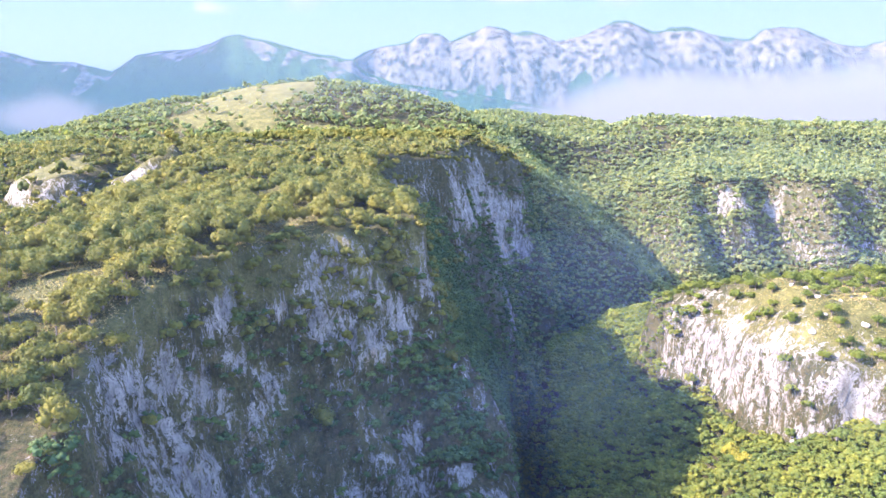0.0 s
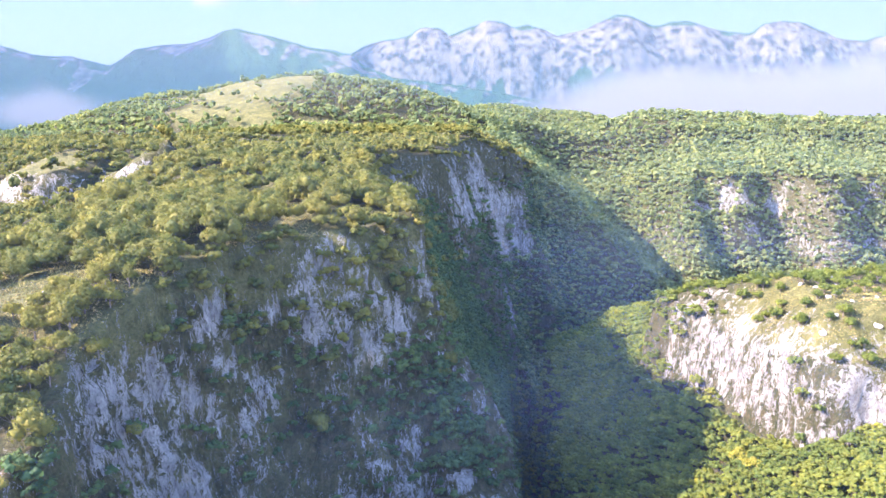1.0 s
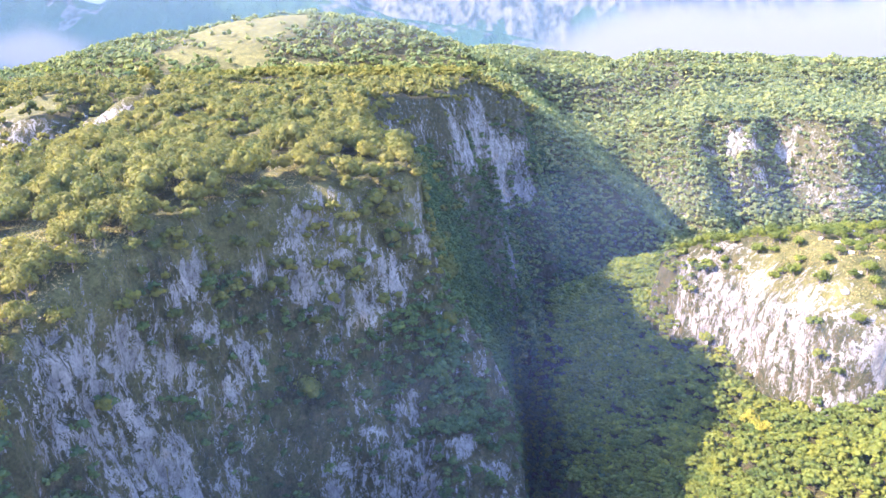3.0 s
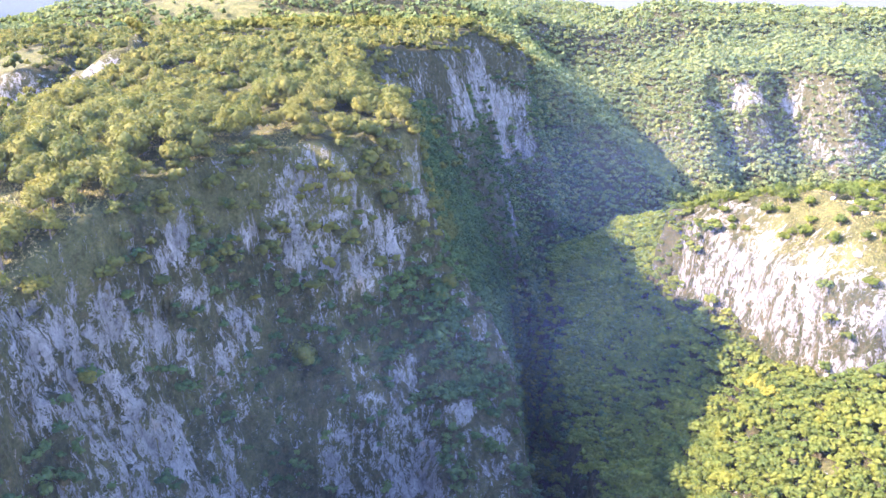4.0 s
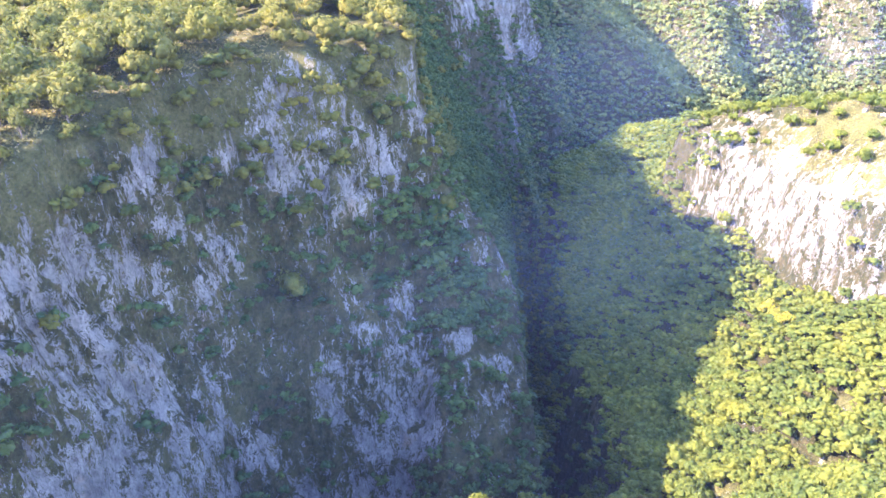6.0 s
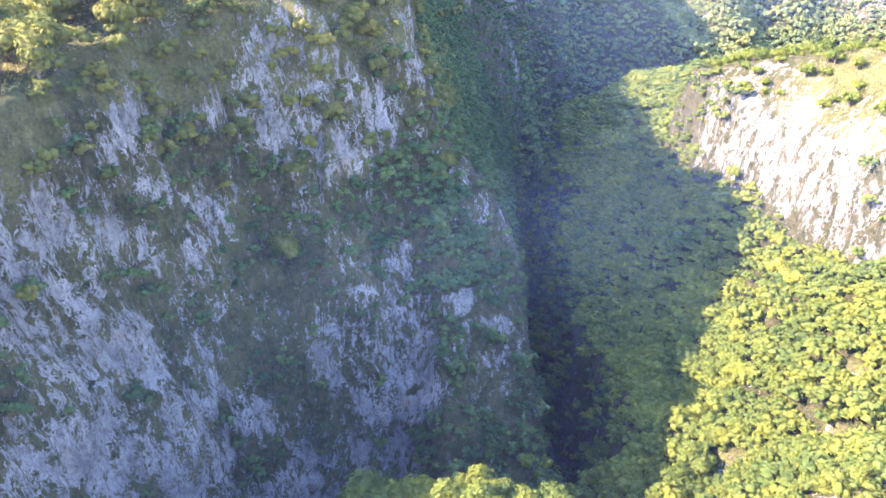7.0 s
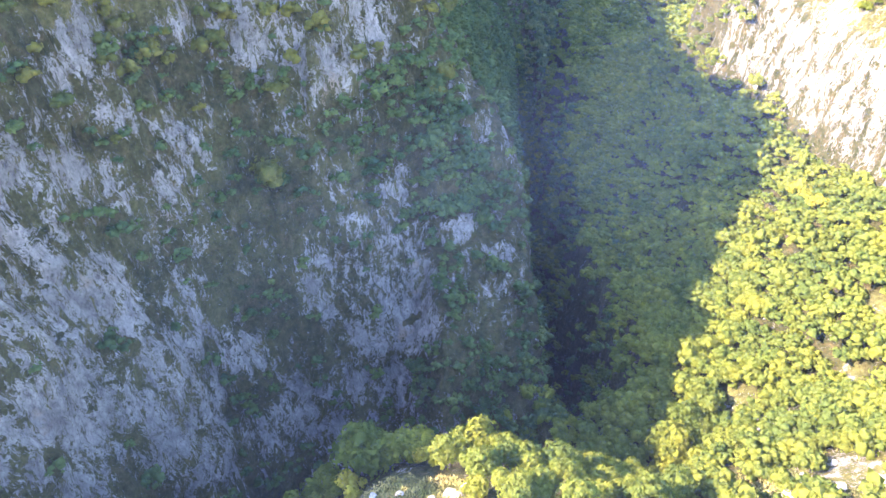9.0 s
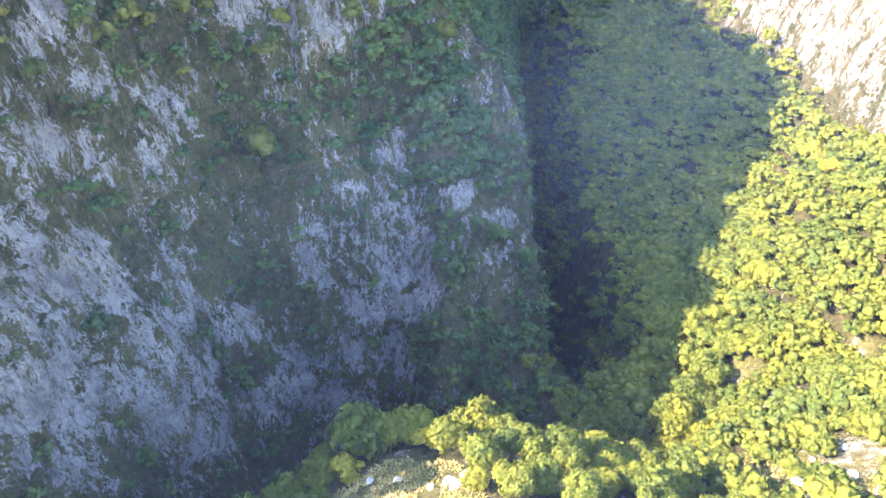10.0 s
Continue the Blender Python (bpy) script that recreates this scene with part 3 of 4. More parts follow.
stand("distant_wood", "blue-green wood over the distant hills, haze put into its colour", (-950, 1100, 780, 1650), 8.2, 7.0, 10.5, 4, 0.36, LEAF_FAR_HAZED, 108, lambda x, y, z, nz: far_keep(x, y, z, nz) * ((outside(MASSIF, x, y) > 0) | (y > 800)) * (np.abs(x) < 60 + 0.68 * y), 4, 0)
stand("ravine_wood", "blue-green trees crowding the steep valley side, haze put into their colour", (60, 340, 590, 860), 3.7, 5.2, 7.0, 10, 0.27, LEAF_FAR_HAZED, 112,
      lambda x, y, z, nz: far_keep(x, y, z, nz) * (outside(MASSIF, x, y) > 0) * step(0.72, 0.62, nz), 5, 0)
stand("rim_wood", "olive-green trees hanging over the plateau rim", (-110, 30, 120, 330), 2.6, 3.9, 6.0, 80, 0.115, LEAF_PLATEAU, 109,
      lambda x, y, z, nz: step(122 + 10 * fbm(x, y, size=16, octaves=2, seed=85), 138, z) * step(0.82, 0.7, nz) * step(0.7, 0.5, cover(x, y, z, nz)[0]) * (outside(MASSIF, x, y) < 0) * (x > -100), 9)
stand("slope_wood", "bright green trees crowding the steep sunlit slope", (56, 112, 165, 345), 2.4, 3.9, 5.2, 56, 0.1, LEAF_HILL, 110,
      lambda x, y, z, nz: east_keep(x, y, z, nz) * step(0.66, 0.56, nz) * (z > 20), 14, 0)


# ---------------------------------------------------------------- the nearest trees, one by one
def part(name, me, parent, label=""):
    ob = new(name, me)
    ob.parent = parent
    return tagged(ob, label)


def stem_mesh(rng, high, limbs=6):
    """A tapered, slightly crooked stem with limbs that rise into the crown."""
    verts, faces = [], []

    def tube(points, radii, sides=6):
        base = len(verts)
        for p, r in zip(points, radii):
            for k in range(sides):
                a = 2 * math.pi * k / sides
                verts.append((p[0] + r * math.cos(a), p[1] + r * math.sin(a), p[2]))
        for i in range(len(points) - 1):
            for k in range(sides):
                a, b = base + i * sides + k, base + i * sides + (k + 1) % sides
                faces.append((a, b, b + sides, a + sides))

    bend = rng.normal(size=2) * 0.25
    spine = [(bend[0] * t * t, bend[1] * t * t, -0.8 + (high * 0.8 + 0.8) * t) for t in np.linspace(0, 1, 6)]
    tube(spine, [0.24, 0.19, 0.16, 0.12, 0.08, 0.03], 7)
    for k in range(limbs):
        t = rng.uniform(0.3, 0.7)
        i = int(t * 5)
        a, out = rng.uniform(0, 2 * math.pi), rng.uniform(1.2, 2.3)
        x, y, z = spine[i]
        tube([(x, y, z), (x + out * 0.5 * math.cos(a), y + out * 0.5 * math.sin(a), z + 0.7), (x + out * math.cos(a), y + out * math.sin(a), z + 1.8)], [0.09, 0.06, 0.02], 5)
    return mesh_of("trunk", verts, faces, [BARK], smooth=True)


def crown_mesh(rng, reach, high, leaves, leaf, mat, lobes):
    one = lambda v: np.array([float(v)])
    verts, faces, smooth, _ = crowns(one(0), one(0), one(0), one(reach), one(high), leaves, leaf, rng, lobes, 1, 0.66)
    me = mesh_of("crown", verts, faces, [mat], smooth)
    tint_trees(me, np.full(len(verts), rng.uniform(0.1, 0.95)))
    return me


TREE_KINDS = {
    "knoll": ("leafy yellow-green broadleaf tree on the near knoll", LEAF_HILL, 3.7, 6.8, 1800, 0.07, 20),
    "spur": ("olive-green oak on the dry plateau edge", LEAF_PLATEAU, 4.0, 6.8, 800, 0.075, 18),
    "crest": ("round green shrub on the grassy hilltop", LEAF_HILL, 3.0, 4.6, 340, 0.1, 12),
}


# trees round the grassy patch of the knoll and the tall ones by the gully: place and size
KNOLL_TREES = [(-14, 151, 1.75), (-8, 152, 1.5), (-3, 153, 1.4), (-21, 146, 1.5), (-26, 141, 1.4), (-31, 135, 1.3), (3, 146, 1.2), (9, 152, 1.3),
               (13, 148, 1.1), (17, 146, 1.05), (8, 137, 1.0), (12, 141, 1.0), (17, 138, 0.95), (12, 129, 1.0), (17, 132, 0.95), (22, 129, 1.0),
               (22, 137, 1.0), (27, 133, 0.9), (5, 151, 1.0), (-19, 137, 0.75), (22, 143, 1.1), (26, 147, 0.9), (7, 131, 0.7), (-25, 133, 1.1),
               (66, 183, 1.6), (61, 178, 1.35), (65, 176, 1.1), (57, 173, 1.9), (54, 168, 1.3), (49, 158, 1.2)]


def plant_single_trees():
    boxes = {"knoll": (-36, 46, 110, 166, 5.0), "spur": (-122, -72, 128, 186, 5.0), "crest": (104, 200, 215, 345, 6.0)}
    for kind, (label, mat, reach, high, leaves, leaf, lobes) in TREE_KINDS.items():
        rng = np.random.default_rng(500 + len(kind))
        models = []
        x, y, z, nz = spots(*boxes[kind], rng)
        chance = wooded(x, y, z, nz) * step(0.3, 0.45, nz) * single(x, y, z)
        if kind == "crest":
            open_ = cover(x, y, z, nz)[1]
            chance = single(x, y, z) * (outside(CLIFF, x, y) < -4) * np.where((y < 292) & (open_ > 0.4), 0.5, 0.95) * step(380, 300, y)
        if kind == "knoll":
            chance = chance * (x > 28) * (y > 122)
        ok = rng.uniform(size=len(x)) < chance
        places = [(a, b, rng.uniform(0.7, 1.25)) for a, b in zip(x[ok], y[ok])]
        if kind == "knoll":
            places = KNOLL_TREES + places
        for k, (px, py, size) in enumerate(places):
            pz = float(ground(px, py))
            m = Matrix.Translation((px, py, pz - 0.2)) @ Matrix.Rotation(rng.uniform(0, 6.28), 4, "Z")
            if len(models) < 5:
                tree = new("tree" if kind != "crest" else "shrub")
                part("trunk", stem_mesh(rng, high), tree)
                part("crown", crown_mesh(rng, reach * rng.uniform(0.85, 1.1), high * rng.uniform(0.9, 1.2), leaves, leaf, mat, lobes), tree)
                tagged(tree, label, "tree" if kind != "crest" else "shrub", "trees of the " + kind)
                tree.matrix_basis = m
                tree.scale = (size, size, size * rng.uniform(0.9, 1.15))
                models.append(tree)
            else:
                tree = copy_thing(models[k % 5], m)
                tree.scale = (size, size, size * rng.uniform(0.9, 1.15))


plant_single_trees()


def plant_yellow_trees():
    rng = np.random.default_rng(77)
    first = None
    for px, py, size in ((108, 243, 1.2), (110, 236, 1.0), (-15, 144, 0.95), (-1, 149, 0.8)):
        m = Matrix.Translation((px, py, float(ground(px, py)) - 0.2)) @ Matrix.Rotation(rng.uniform(0, 6.28), 4, "Z")
        if first is None:
            first = new("tree")
            part("trunk", stem_mesh(rng, 6.4), first)
            part("crown", crown_mesh(rng, 3.3, 6.4, 1000, 0.085, LEAF_YELLOW, 14), first)
            tagged(first, "bright yellow broadleaf tree among green ones", "tree", "yellow trees")
            first.matrix_basis = m
            tree = first
        else:
            tree = copy_thing(first, m)
        tree.scale = (size, size, size * 1.05)


plant_yellow_trees()


# ---------------------------------------------------------------- boulders and grass
def stone_material():
    m, n, l, b = material("stone")
    here = stretched(n, l, (1, 1, 1))
    l.new(ramp(n, l, add_noise(n, l, here, 0.9, 7, 0.7), [(0.3, (0.1, 0.1, 0.1)), (0.5, (0.27, 0.26, 0.25)), (0.7, (0.38, 0.37, 0.35))]), b.inputs["Base Color"])
    b.inputs["Roughness"].default_value = 0.95
    return m


STONE = stone_material()


def boulder_mesh(seed, size):
    bm = bmesh.new()
    bmesh.ops.create_icosphere(bm, subdivisions=3, radius=1.0)
    p = np.array([v.co[:] for v in bm.verts])
    r = 1 + 0.32 * fbm(p[:, 0], p[:, 1], p[:, 2], size=1.1, octaves=3, seed=seed)
    p = p * r[:, None]
    p = np.clip(p, -0.78, 0.82) * np.array([1.25, 0.95, 0.72]) * size
    for v, c in zip(bm.verts, p):
        v.co = c
    me = bpy.data.meshes.new("boulder")
    bm.to_mesh(me)
    bm.free()
    me.materials.append(STONE)
    return me


def scatter_boulders():
    rng = np.random.default_rng(31)
    shapes = [boulder_mesh(400 + k, 1.0) for k in range(6)]
    boxes = (("pale limestone boulder in the grass of the near knoll", (-14, 6, 124, 140), 12, 0.5, 1.3), ("pale limestone boulder on the grassy hilltop", (122, 178, 238, 290), 22, 0.5, 1.4),
             ("grey limestone boulder on the plateau edge", (-112, -60, 172, 226), 9, 0.4, 1.0), ("pale limestone boulder on the bare slope", (58, 82, 126, 148), 16, 0.6, 1.6))
    for label, (x0, x1, y0, y1), count, small, big in boxes:
        for k in range(count):
            x, y, size = rng.uniform(x0, x1), rng.uniform(y0, y1), rng.uniform(small, big)
            ob = new("boulder", shapes[int(rng.integers(6))])
            ob.matrix_basis = pose(x, y, float(ground(x, y)) + 0.1 * size, *rng.uniform(-15, 15, 2), rng.uniform(0, 360))
            ob.scale = (size, size, size)
            tagged(ob, label, "boulder", "boulders")


scatter_boulders()


def grass_material():
    m, n, l, b = material("dry_grass")
    here = stretched(n, l, (1, 1, 1))
    col = ramp(n, l, add_noise(n, l, here, 0.25, 4, 0.6), [(0.35, (0.12, 0.13, 0.04)), (0.52, (0.22, 0.19, 0.07)), (0.68, (0.32, 0.26, 0.11))])
    l.new(col, b.inputs["Base Color"])
    b.inputs["Roughness"].default_value = 0.9
    b.inputs["Specular IOR Level"].default_value = 0.05
    return m


def sow_grass():
    """Dry grass tufts on the open ground, each a few blades."""
    rng = np.random.default_rng(19)
    parts = []
    for x0, x1, y0, y1, cell in ((-30, 40, 112, 150, 0.55), (-125, -40, 150, 250, 1.0), (112, 195, 225, 320, 1.0), (50, 90, 118, 160, 0.8)):
        x, y, z, nz = spots(x0, x1, y0, y1, cell, rng)
        bare, meadow = cover(x, y, z, nz)
        ok = (meadow > 0.4) & (bare < 0.45) & (nz > 0.45) & (fbm(x, y, size=4, octaves=3, seed=90) > -0.25)
        parts.append(np.stack([x, y, z], -1)[ok])
    p = np.concatenate(parts)
    n, blades = len(p), 5
    a = rng.uniform(0, 2 * np.pi, (n, blades))
    out = np.stack([np.cos(a), np.sin(a), np.zeros_like(a)], -1)
    side = np.stack([-np.sin(a), np.cos(a), np.zeros_like(a)], -1)
    high = rng.uniform(0.25, 0.6, (n, blades, 1))
    base = p[:, None, :] + out * 0.15
    tip = base + out * rng.uniform(0.15, 0.5, (n, blades, 1)) + np.array([0, 0, 1.0]) * high
    verts = np.stack([base - side * 0.13, base + side * 0.13, tip], 2).reshape(-1, 3)
    me = mesh_of("grass", verts, np.arange(len(verts)).reshape(-1, 3), [grass_material()])
    tagged(new("grass", me), "dry golden grass tufts on the open slopes", "grass", kind="stuff")


sow_grass()


# ---------------------------------------------------------------- distant mountains
def mountain_material(name, forest, share):
    m, n, l, b = material(name)
    here = stretched(n, l, (1, 1, 1))
    tall = stretched(n, l, (1, 1, 0.45))
    wood = ramp(n, l, add_noise(n, l, here, 0.03, 8, 0.75), [(0.35, tuple(0.7 * c for c in forest)), (0.65, tuple(1.3 * c for c in forest))])
    rock = ramp(n, l, add_noise(n, l, tall, 0.022, 9, 0.72), [(0.41, (0.026, 0.034, 0.038)), (0.48, (0.08, 0.077, 0.074)), (0.56, (0.145, 0.134, 0.124))])
    bare = n.new("ShaderNodeAttribute")
    bare.attribute_name = "bare"
    f = n.new("ShaderNodeMath")
    f.operation = "MULTIPLY_ADD"
    l.new(add_noise(n, l, tall, 0.016, 9, 0.75), f.inputs[0])
    f.inputs[1].default_value = 0.9
    l.new(bare.outputs["Fac"], f.inputs[2])
    mask = ramp(n, l, f.outputs[0], [(share, (0, 0, 0)), (share + 0.05, (1, 1, 1))])
    l.new(mixed(n, l, mask, wood, rock), b.inputs["Base Color"])
    b.inputs["Roughness"].default_value = 1.0
    b.inputs["Specular IOR Level"].default_value = 0.0
    bump = n.new("ShaderNodeBump")
    bump.inputs["Strength"].default_value, bump.inputs["Distance"].default_value = 0.9, 70.0
    l.new(add_noise(n, l, tall, 0.012, 9, 0.72), bump.inputs["Height"])
    l.new(bump.outputs["Normal"], b.inputs["Normal"])
    return m


def mountain_range(name, label, crest, y0, depth, relief, mat, seed, rock_line, foot=-150):
    """A range whose crest follows (x, z) stops along y0; it falls to the foot towards the front, with a wall under the crest."""
    xs = np.arange(crest[0][0], crest[-1][0] + 1, 12.0)
    ys = np.linspace(0, 1, 80)
    x, t = np.meshgrid(xs, ys)
    top = np.interp(x, [c[0] for c in crest], [c[1] for c in crest])
    u = np.clip(t / 0.85, 0, 1)
    lie = t * depth
    spur = 1 - np.abs(fbm(x + 0.5 * lie, lie * 0.5, size=420, octaves=4, seed=seed))
    gully = np.abs(fbm(x - 0.3 * lie, lie * 0.4, size=150, octaves=4, seed=seed + 1))
    body = np.interp(u, [0, 0.45, 0.68, 0.80, 0.93, 1.0], [0, 0.36, 0.56, 0.82, 0.96, 1.0])
    body = body - 0.9 * np.clip((t - 0.85) / 0.15, 0, 1)
    bite = np.sin(np.pi * np.clip(u, 0, 1)) ** 0.8
    z = foot + (top - foot) * body + relief * (0.9 * (spur - 0.8) - 0.55 * gully) * bite + 0.05 * relief * fbm(x, lie, size=50, octaves=3, seed=seed + 2)
    y = y0 - depth * 0.85 + lie
    verts = np.stack([x, y, z], -1).reshape(-1, 3)
    me = mesh_of(name, verts, grid_faces(len(xs), len(ys)), [mat], smooth=True)
    ragged = u + 0.10 * fbm(x, lie, size=260, octaves=3, seed=seed + 5) + 0.25 * (0.25 - gully)
    steep = 0.8 * step(rock_line - 0.08, rock_line + 0.06, ragged) * step(1.01, 0.96, u + 0.05 * fbm(x, lie, size=120, octaves=2, seed=seed + 6)) + 0.2 * step(rock_line - 0.3, rock_line, ragged)
    a = me.attributes.new("bare", "FLOAT", "POINT")
    a.data.foreach_set("value", np.ascontiguousarray(0.6 * np.clip(steep, 0, 1).ravel(), np.float32))
    return tagged(new(name, me), label, "mountain", kind="structure")


def crest_at(far, stops):
    """Crest stops (x, z) at a distance, from bearings and rises given as slopes."""
    return [(a * far, 200 + b * far) for a, b in stops]


WOODED = mountain_material("wooded_mountain", (0.032, 0.066, 0.034), 0.93)
ROCKY = mountain_material("rocky_mountain", (0.03, 0.062, 0.036), 0.83)
mountain_range("backdrop_rocky_range", "pale limestone range with sheer walls under its summits",
               crest_at(4000, [(-0.3, 0.0), (-0.144, 0.07), (-0.124, 0.101), (-0.104, 0.113), (-0.073, 0.119), (-0.046, 0.125), (-0.03, 0.134), (-0.007, 0.136), (0.009, 0.125),
                               (0.032, 0.134), (0.059, 0.145), (0.082, 0.143), (0.094, 0.136), (0.121, 0.138), (0.137, 0.133), (0.156, 0.125), (0.183, 0.13), (0.199, 0.134), (0.214, 0.142),
                               (0.233, 0.152), (0.252, 0.153), (0.272, 0.145), (0.288, 0.136), (0.311, 0.143), (0.334, 0.145), (0.358, 0.138), (0.385, 0.13), (0.42, 0.127), (0.439, 0.14),
                               (0.466, 0.145), (0.497, 0.14), (0.521, 0.13), (0.549, 0.119), (0.581, 0.118), (0.609, 0.128), (0.75, 0.12)]), 4000, 1300, 170, ROCKY, 900, 0.72)
mountain_range("backdrop_wooded_range", "blue wooded mountain ridge", crest_at(3300, [
    (-0.85, 0.135), (-0.66, 0.122), (-0.611, 0.113), (-0.565, 0.1), (-0.511, 0.0965), (-0.457, 0.085), (-0.424, 0.106), (-0.377, 0.113), (-0.338, 0.115), (-0.302, 0.13),
    (-0.279, 0.134), (-0.252, 0.128), (-0.213, 0.118), (-0.175, 0.108), (-0.124, 0.101), (-0.11, 0.085), (-0.066, 0.068), (0.0, 0.06), (0.05, 0.054), (0.12, 0.04), (0.3, 0.0)]), 3300, 1100, 120, WOODED, 950, 0.9)


# ---------------------------------------------------------------- sky backdrop, fog and morning haze
def glow_material(name, stops, z0, z1):
    """A plain backdrop that glows, paler towards the horizon."""
    m, n, l, b = material(name)
    sep = n.new("ShaderNodeSeparateXYZ")
    l.new(stretched(n, l, (1, 1, 1)), sep.inputs[0])
    rng_ = n.new("ShaderNodeMapRange")
    rng_.inputs["From Min"].default_value, rng_.inputs["From Max"].default_value = z0, z1
    l.new(sep.outputs["Z"], rng_.inputs["Value"])
    e = n.new("ShaderNodeEmission")
    l.new(ramp(n, l, rng_.outputs["Result"], stops), e.inputs["Color"])
    l.new(e.outputs[0], n["Material Output"].inputs["Surface"])
    return m


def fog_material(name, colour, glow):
    """Thin fog: what the sheet's density leaves through is seen behind it. With glow, its brightness is emitted."""
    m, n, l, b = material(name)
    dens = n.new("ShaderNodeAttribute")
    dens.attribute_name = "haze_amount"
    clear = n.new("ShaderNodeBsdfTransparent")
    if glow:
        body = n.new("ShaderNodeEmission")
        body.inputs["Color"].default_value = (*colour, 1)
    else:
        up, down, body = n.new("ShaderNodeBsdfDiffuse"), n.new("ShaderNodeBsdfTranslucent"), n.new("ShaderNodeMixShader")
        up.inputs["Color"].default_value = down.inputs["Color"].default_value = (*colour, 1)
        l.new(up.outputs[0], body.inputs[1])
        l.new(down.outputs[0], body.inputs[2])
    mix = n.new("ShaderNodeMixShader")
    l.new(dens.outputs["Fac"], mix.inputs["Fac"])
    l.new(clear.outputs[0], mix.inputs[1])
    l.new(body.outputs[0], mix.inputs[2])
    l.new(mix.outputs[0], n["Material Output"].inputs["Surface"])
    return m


def sheet(name, label, x, y, z, density, mat):
    me = mesh_of(name, np.stack([x, y, z], -1).reshape(-1, 3), grid_faces(x.shape[1], x.shape[0]), [mat], smooth=True)
    a = me.attributes.new("haze_amount", "FLOAT", "POINT")
    a.data.foreach_set("value", np.ascontiguousarray(np.clip(density, 0, 1).ravel(), np.float32))
    return tagged(new(name, me), label, "haze", kind="structure")


def build_sky_backdrop():
    turn, up = np.meshgrid(np.radians(np.linspace(-75, 75, 40)), np.linspace(-400, 2600, 24))
    far = 4650
    x, y = far * np.sin(turn), far * np.cos(turn)
    sky_blue = glow_material("sky_glow", [(0.0, (0.084, 0.099, 0.106)), (0.22, (0.075, 0.096, 0.106)), (0.45, (0.056, 0.086, 0.105)), (1.0, (0.034, 0.07, 0.104))], 200, 2200)
    sheet("backdrop_sky", "pale blue morning sky behind the mountains", x, y, up, np.ones_like(x), sky_blue)
    # small clouds that glow white: bearing and rise as slopes, half width, half height
    white = fog_material("cloud", (0.12, 0.12, 0.122), True)
    for k, (a, b, w, h, thick) in enumerate(((-0.325, 0.168, 0.045, 0.011, 0.8), (-0.435, 0.157, 0.03, 0.008, 0.35), (-0.19, 0.178, 0.04, 0.02, 0.4), (0.0, 0.187, 0.05, 0.009, 0.8), (0.1, 0.18, 0.05, 0.010, 0.6), (0.24, 0.175, 0.04, 0.008, 0.3))):
        u, v = np.meshgrid(np.linspace(-1.4, 1.4, 40), np.linspace(-1.4, 1.4, 24))
        x, z = 4400 * (a + w * u), 200 + 4400 * (b + h * v)
        dens = thick * step(1.15, 0.1, np.hypot(u, v * (1 + 0.3 * (v < 0))) + 0.5 * fbm(u, v, size=0.7, octaves=4, seed=300 + k))
        sheet("backdrop_cloud", "small white morning cloud", x, np.full_like(x, 4400.0), z, dens, white)


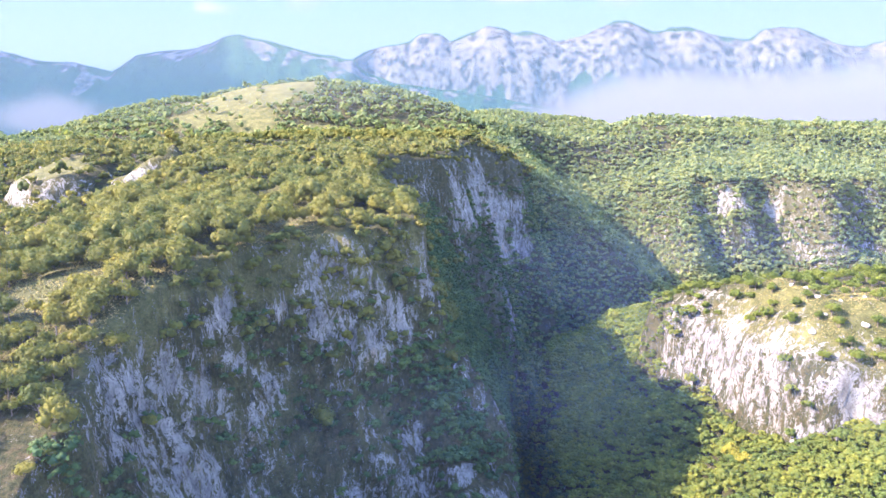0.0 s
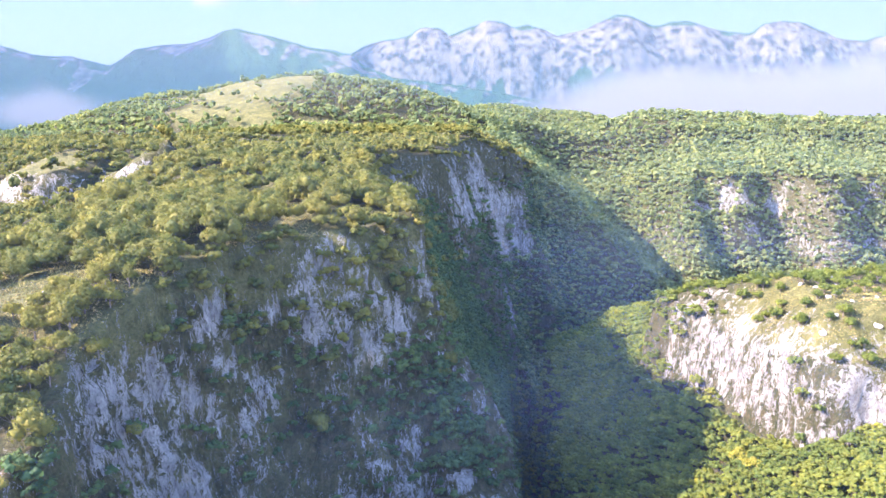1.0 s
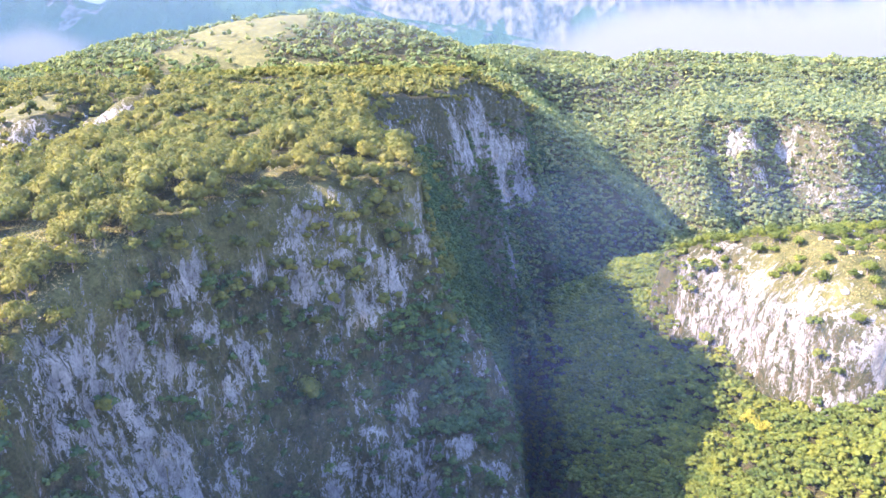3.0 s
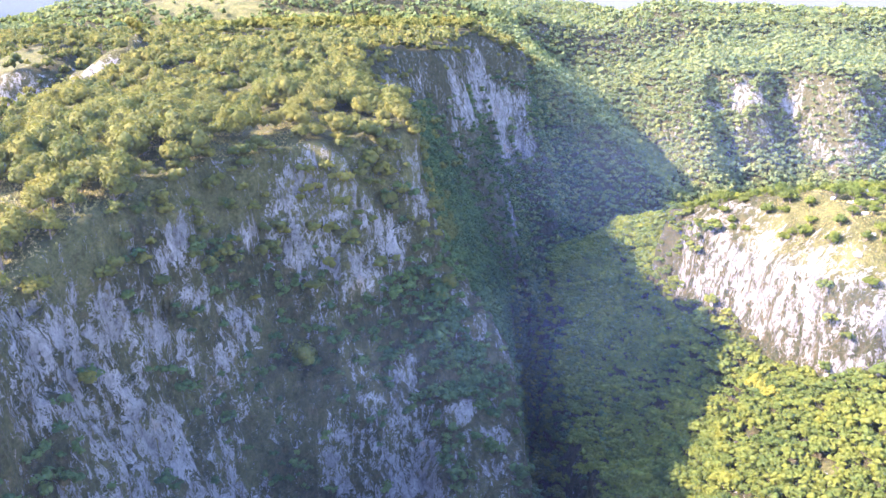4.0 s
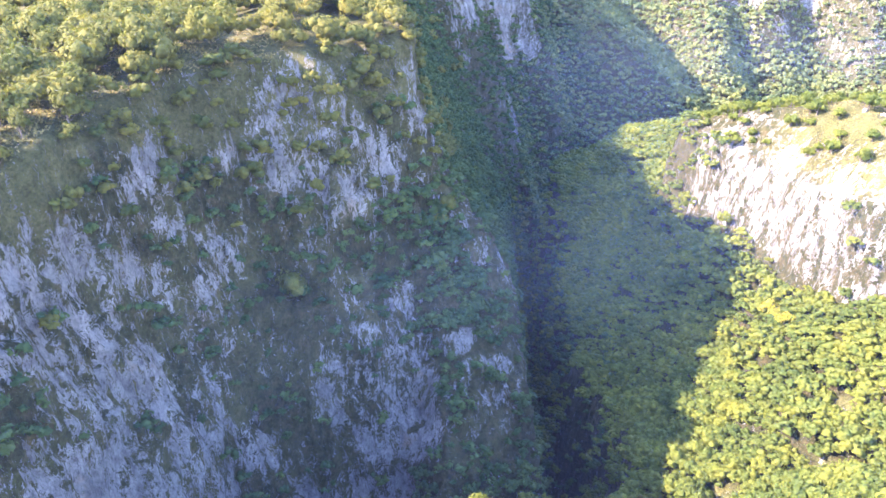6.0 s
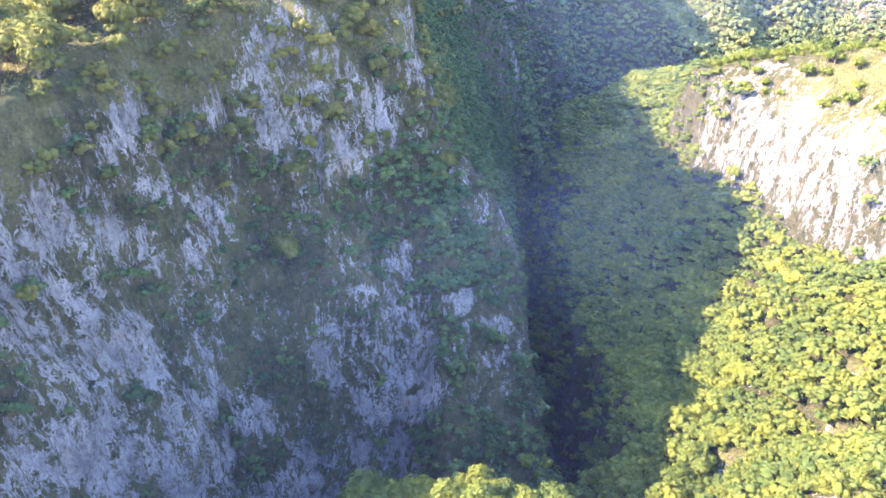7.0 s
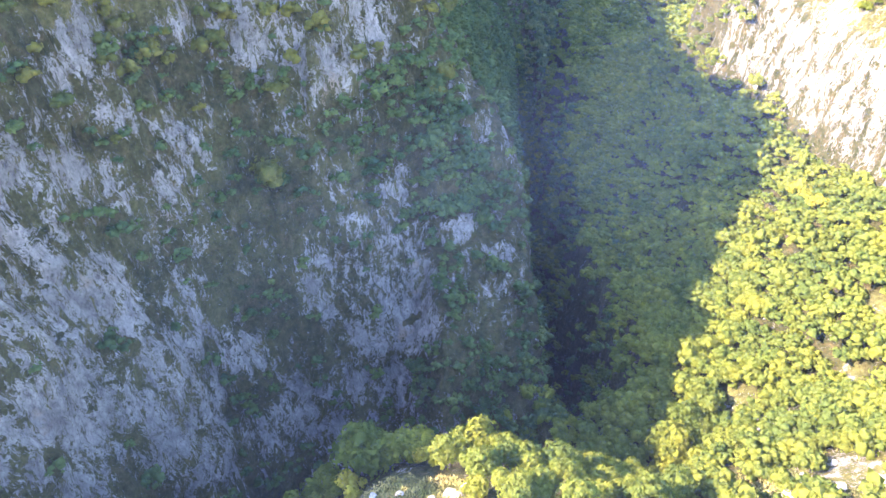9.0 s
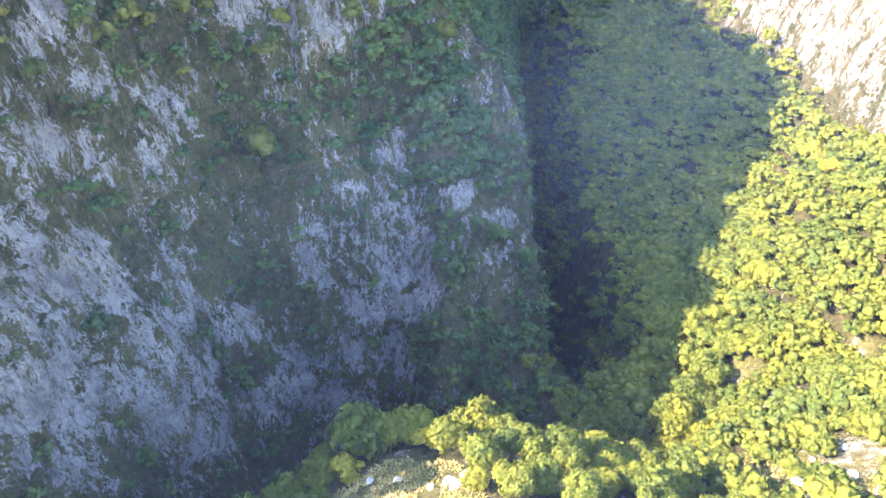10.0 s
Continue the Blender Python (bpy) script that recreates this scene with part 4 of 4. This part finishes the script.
def build_fog():
    haze_glow = fog_material("glowing_haze", (0.04, 0.082, 0.1), True)
    fog_glow = fog_material("fog", (0.09, 0.094, 0.097), True)
    u, v = np.meshgrid(np.linspace(-1, 1, 60), np.linspace(0, 1, 40))
    # distant haze painted as a glowing blue sheet before the ranges, thinning upwards
    x, z = 3000 * u, -150 + 1100 * v
    sheet("backdrop_haze", "glowing sheet of blue haze before the mountains", x, np.full_like(x, 2300.0), z, 0.46 - 0.28 * step(200, 600, z), haze_glow)
    # glowing sheets: valley fog to the right, and a thinner patch to the left
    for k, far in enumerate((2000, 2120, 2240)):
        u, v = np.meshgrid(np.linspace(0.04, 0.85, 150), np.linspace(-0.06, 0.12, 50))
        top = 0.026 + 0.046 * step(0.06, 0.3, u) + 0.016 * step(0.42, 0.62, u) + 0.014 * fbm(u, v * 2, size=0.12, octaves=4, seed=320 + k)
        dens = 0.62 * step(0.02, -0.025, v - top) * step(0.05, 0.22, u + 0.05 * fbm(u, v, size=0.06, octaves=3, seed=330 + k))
        sheet("backdrop_fog", "self-glowing bank of white valley fog below the range", far * u, np.full_like(u, float(far)), 200 + far * v, dens, fog_glow)
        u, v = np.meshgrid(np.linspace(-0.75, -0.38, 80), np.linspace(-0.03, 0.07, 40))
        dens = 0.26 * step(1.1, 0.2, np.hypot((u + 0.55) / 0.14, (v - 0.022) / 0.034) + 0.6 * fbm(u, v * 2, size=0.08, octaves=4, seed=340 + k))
        sheet("backdrop_fog", "self-glowing thin patch of white mist over the western valley", far * u, np.full_like(u, float(far)), 200 + far * v, dens, fog_glow)


def build_haze():
    """A bank of thin morning haze that rises over the far country; it thins out before it meets the land."""
    air = fog_material("haze", (0.55, 0.7, 0.95), False)
    x, y = np.meshgrid(np.linspace(-1300, 1500, 180), np.linspace(480, 1500, 140))
    z = np.interp(y, [480, 560, 760, 1000, 1300, 1500], [60, 115, 205, 330, 420, 470])
    room = step(0, 70, outside(MASSIF, x, y)) * step(760, 700, y) + step(700, 760, y)
    sheet("haze_layer", "thin blue morning haze over the far hills", x, y, z, (0.016 * step(480, 580, y) + 0.07 * step(740, 1000, y)) * room * step(4, 45, z - ground(x, y)), air)
    # level blue sheet over the gorge, added to brighten its shade as haze would
    x, y = np.meshgrid(np.linspace(-110, 420, 100), np.linspace(100, 700, 110))
    room = step(-10, 75, outside(MASSIF, x, y)) * step(-50, 20, outside(CLIFF, x, y)) * step(-6, 60, outside(KNOLL, x, y)) * step(640, 420, y) * step(4, 40, 122 - ground(x, y))
    blue = fog_material("haze_veil", (0.3, 0.5, 1.0), False)
    sheet("haze_layer", "thin blue haze sheet that lifts the gorge's shade", x, y, np.full_like(x, 122.0), 0.022 * room, blue)
    # veil sheet just below the camera's height, added to lift all dark tones
    x, y = np.meshgrid(np.linspace(-700, 800, 120), np.linspace(0, 760, 120))
    clear = step(8, 15, 197 - ground(x, y)) * step(760, 560, y) * step(-700, -500, x) * step(800, 600, x)
    sheet("haze_layer", "faint blue haze sheet that lifts the dark tones of plateau and gorge", x, y, np.full_like(x, 197.0), 0.009 * clear, blue)


build_sky_backdrop()
build_fog()
build_haze()
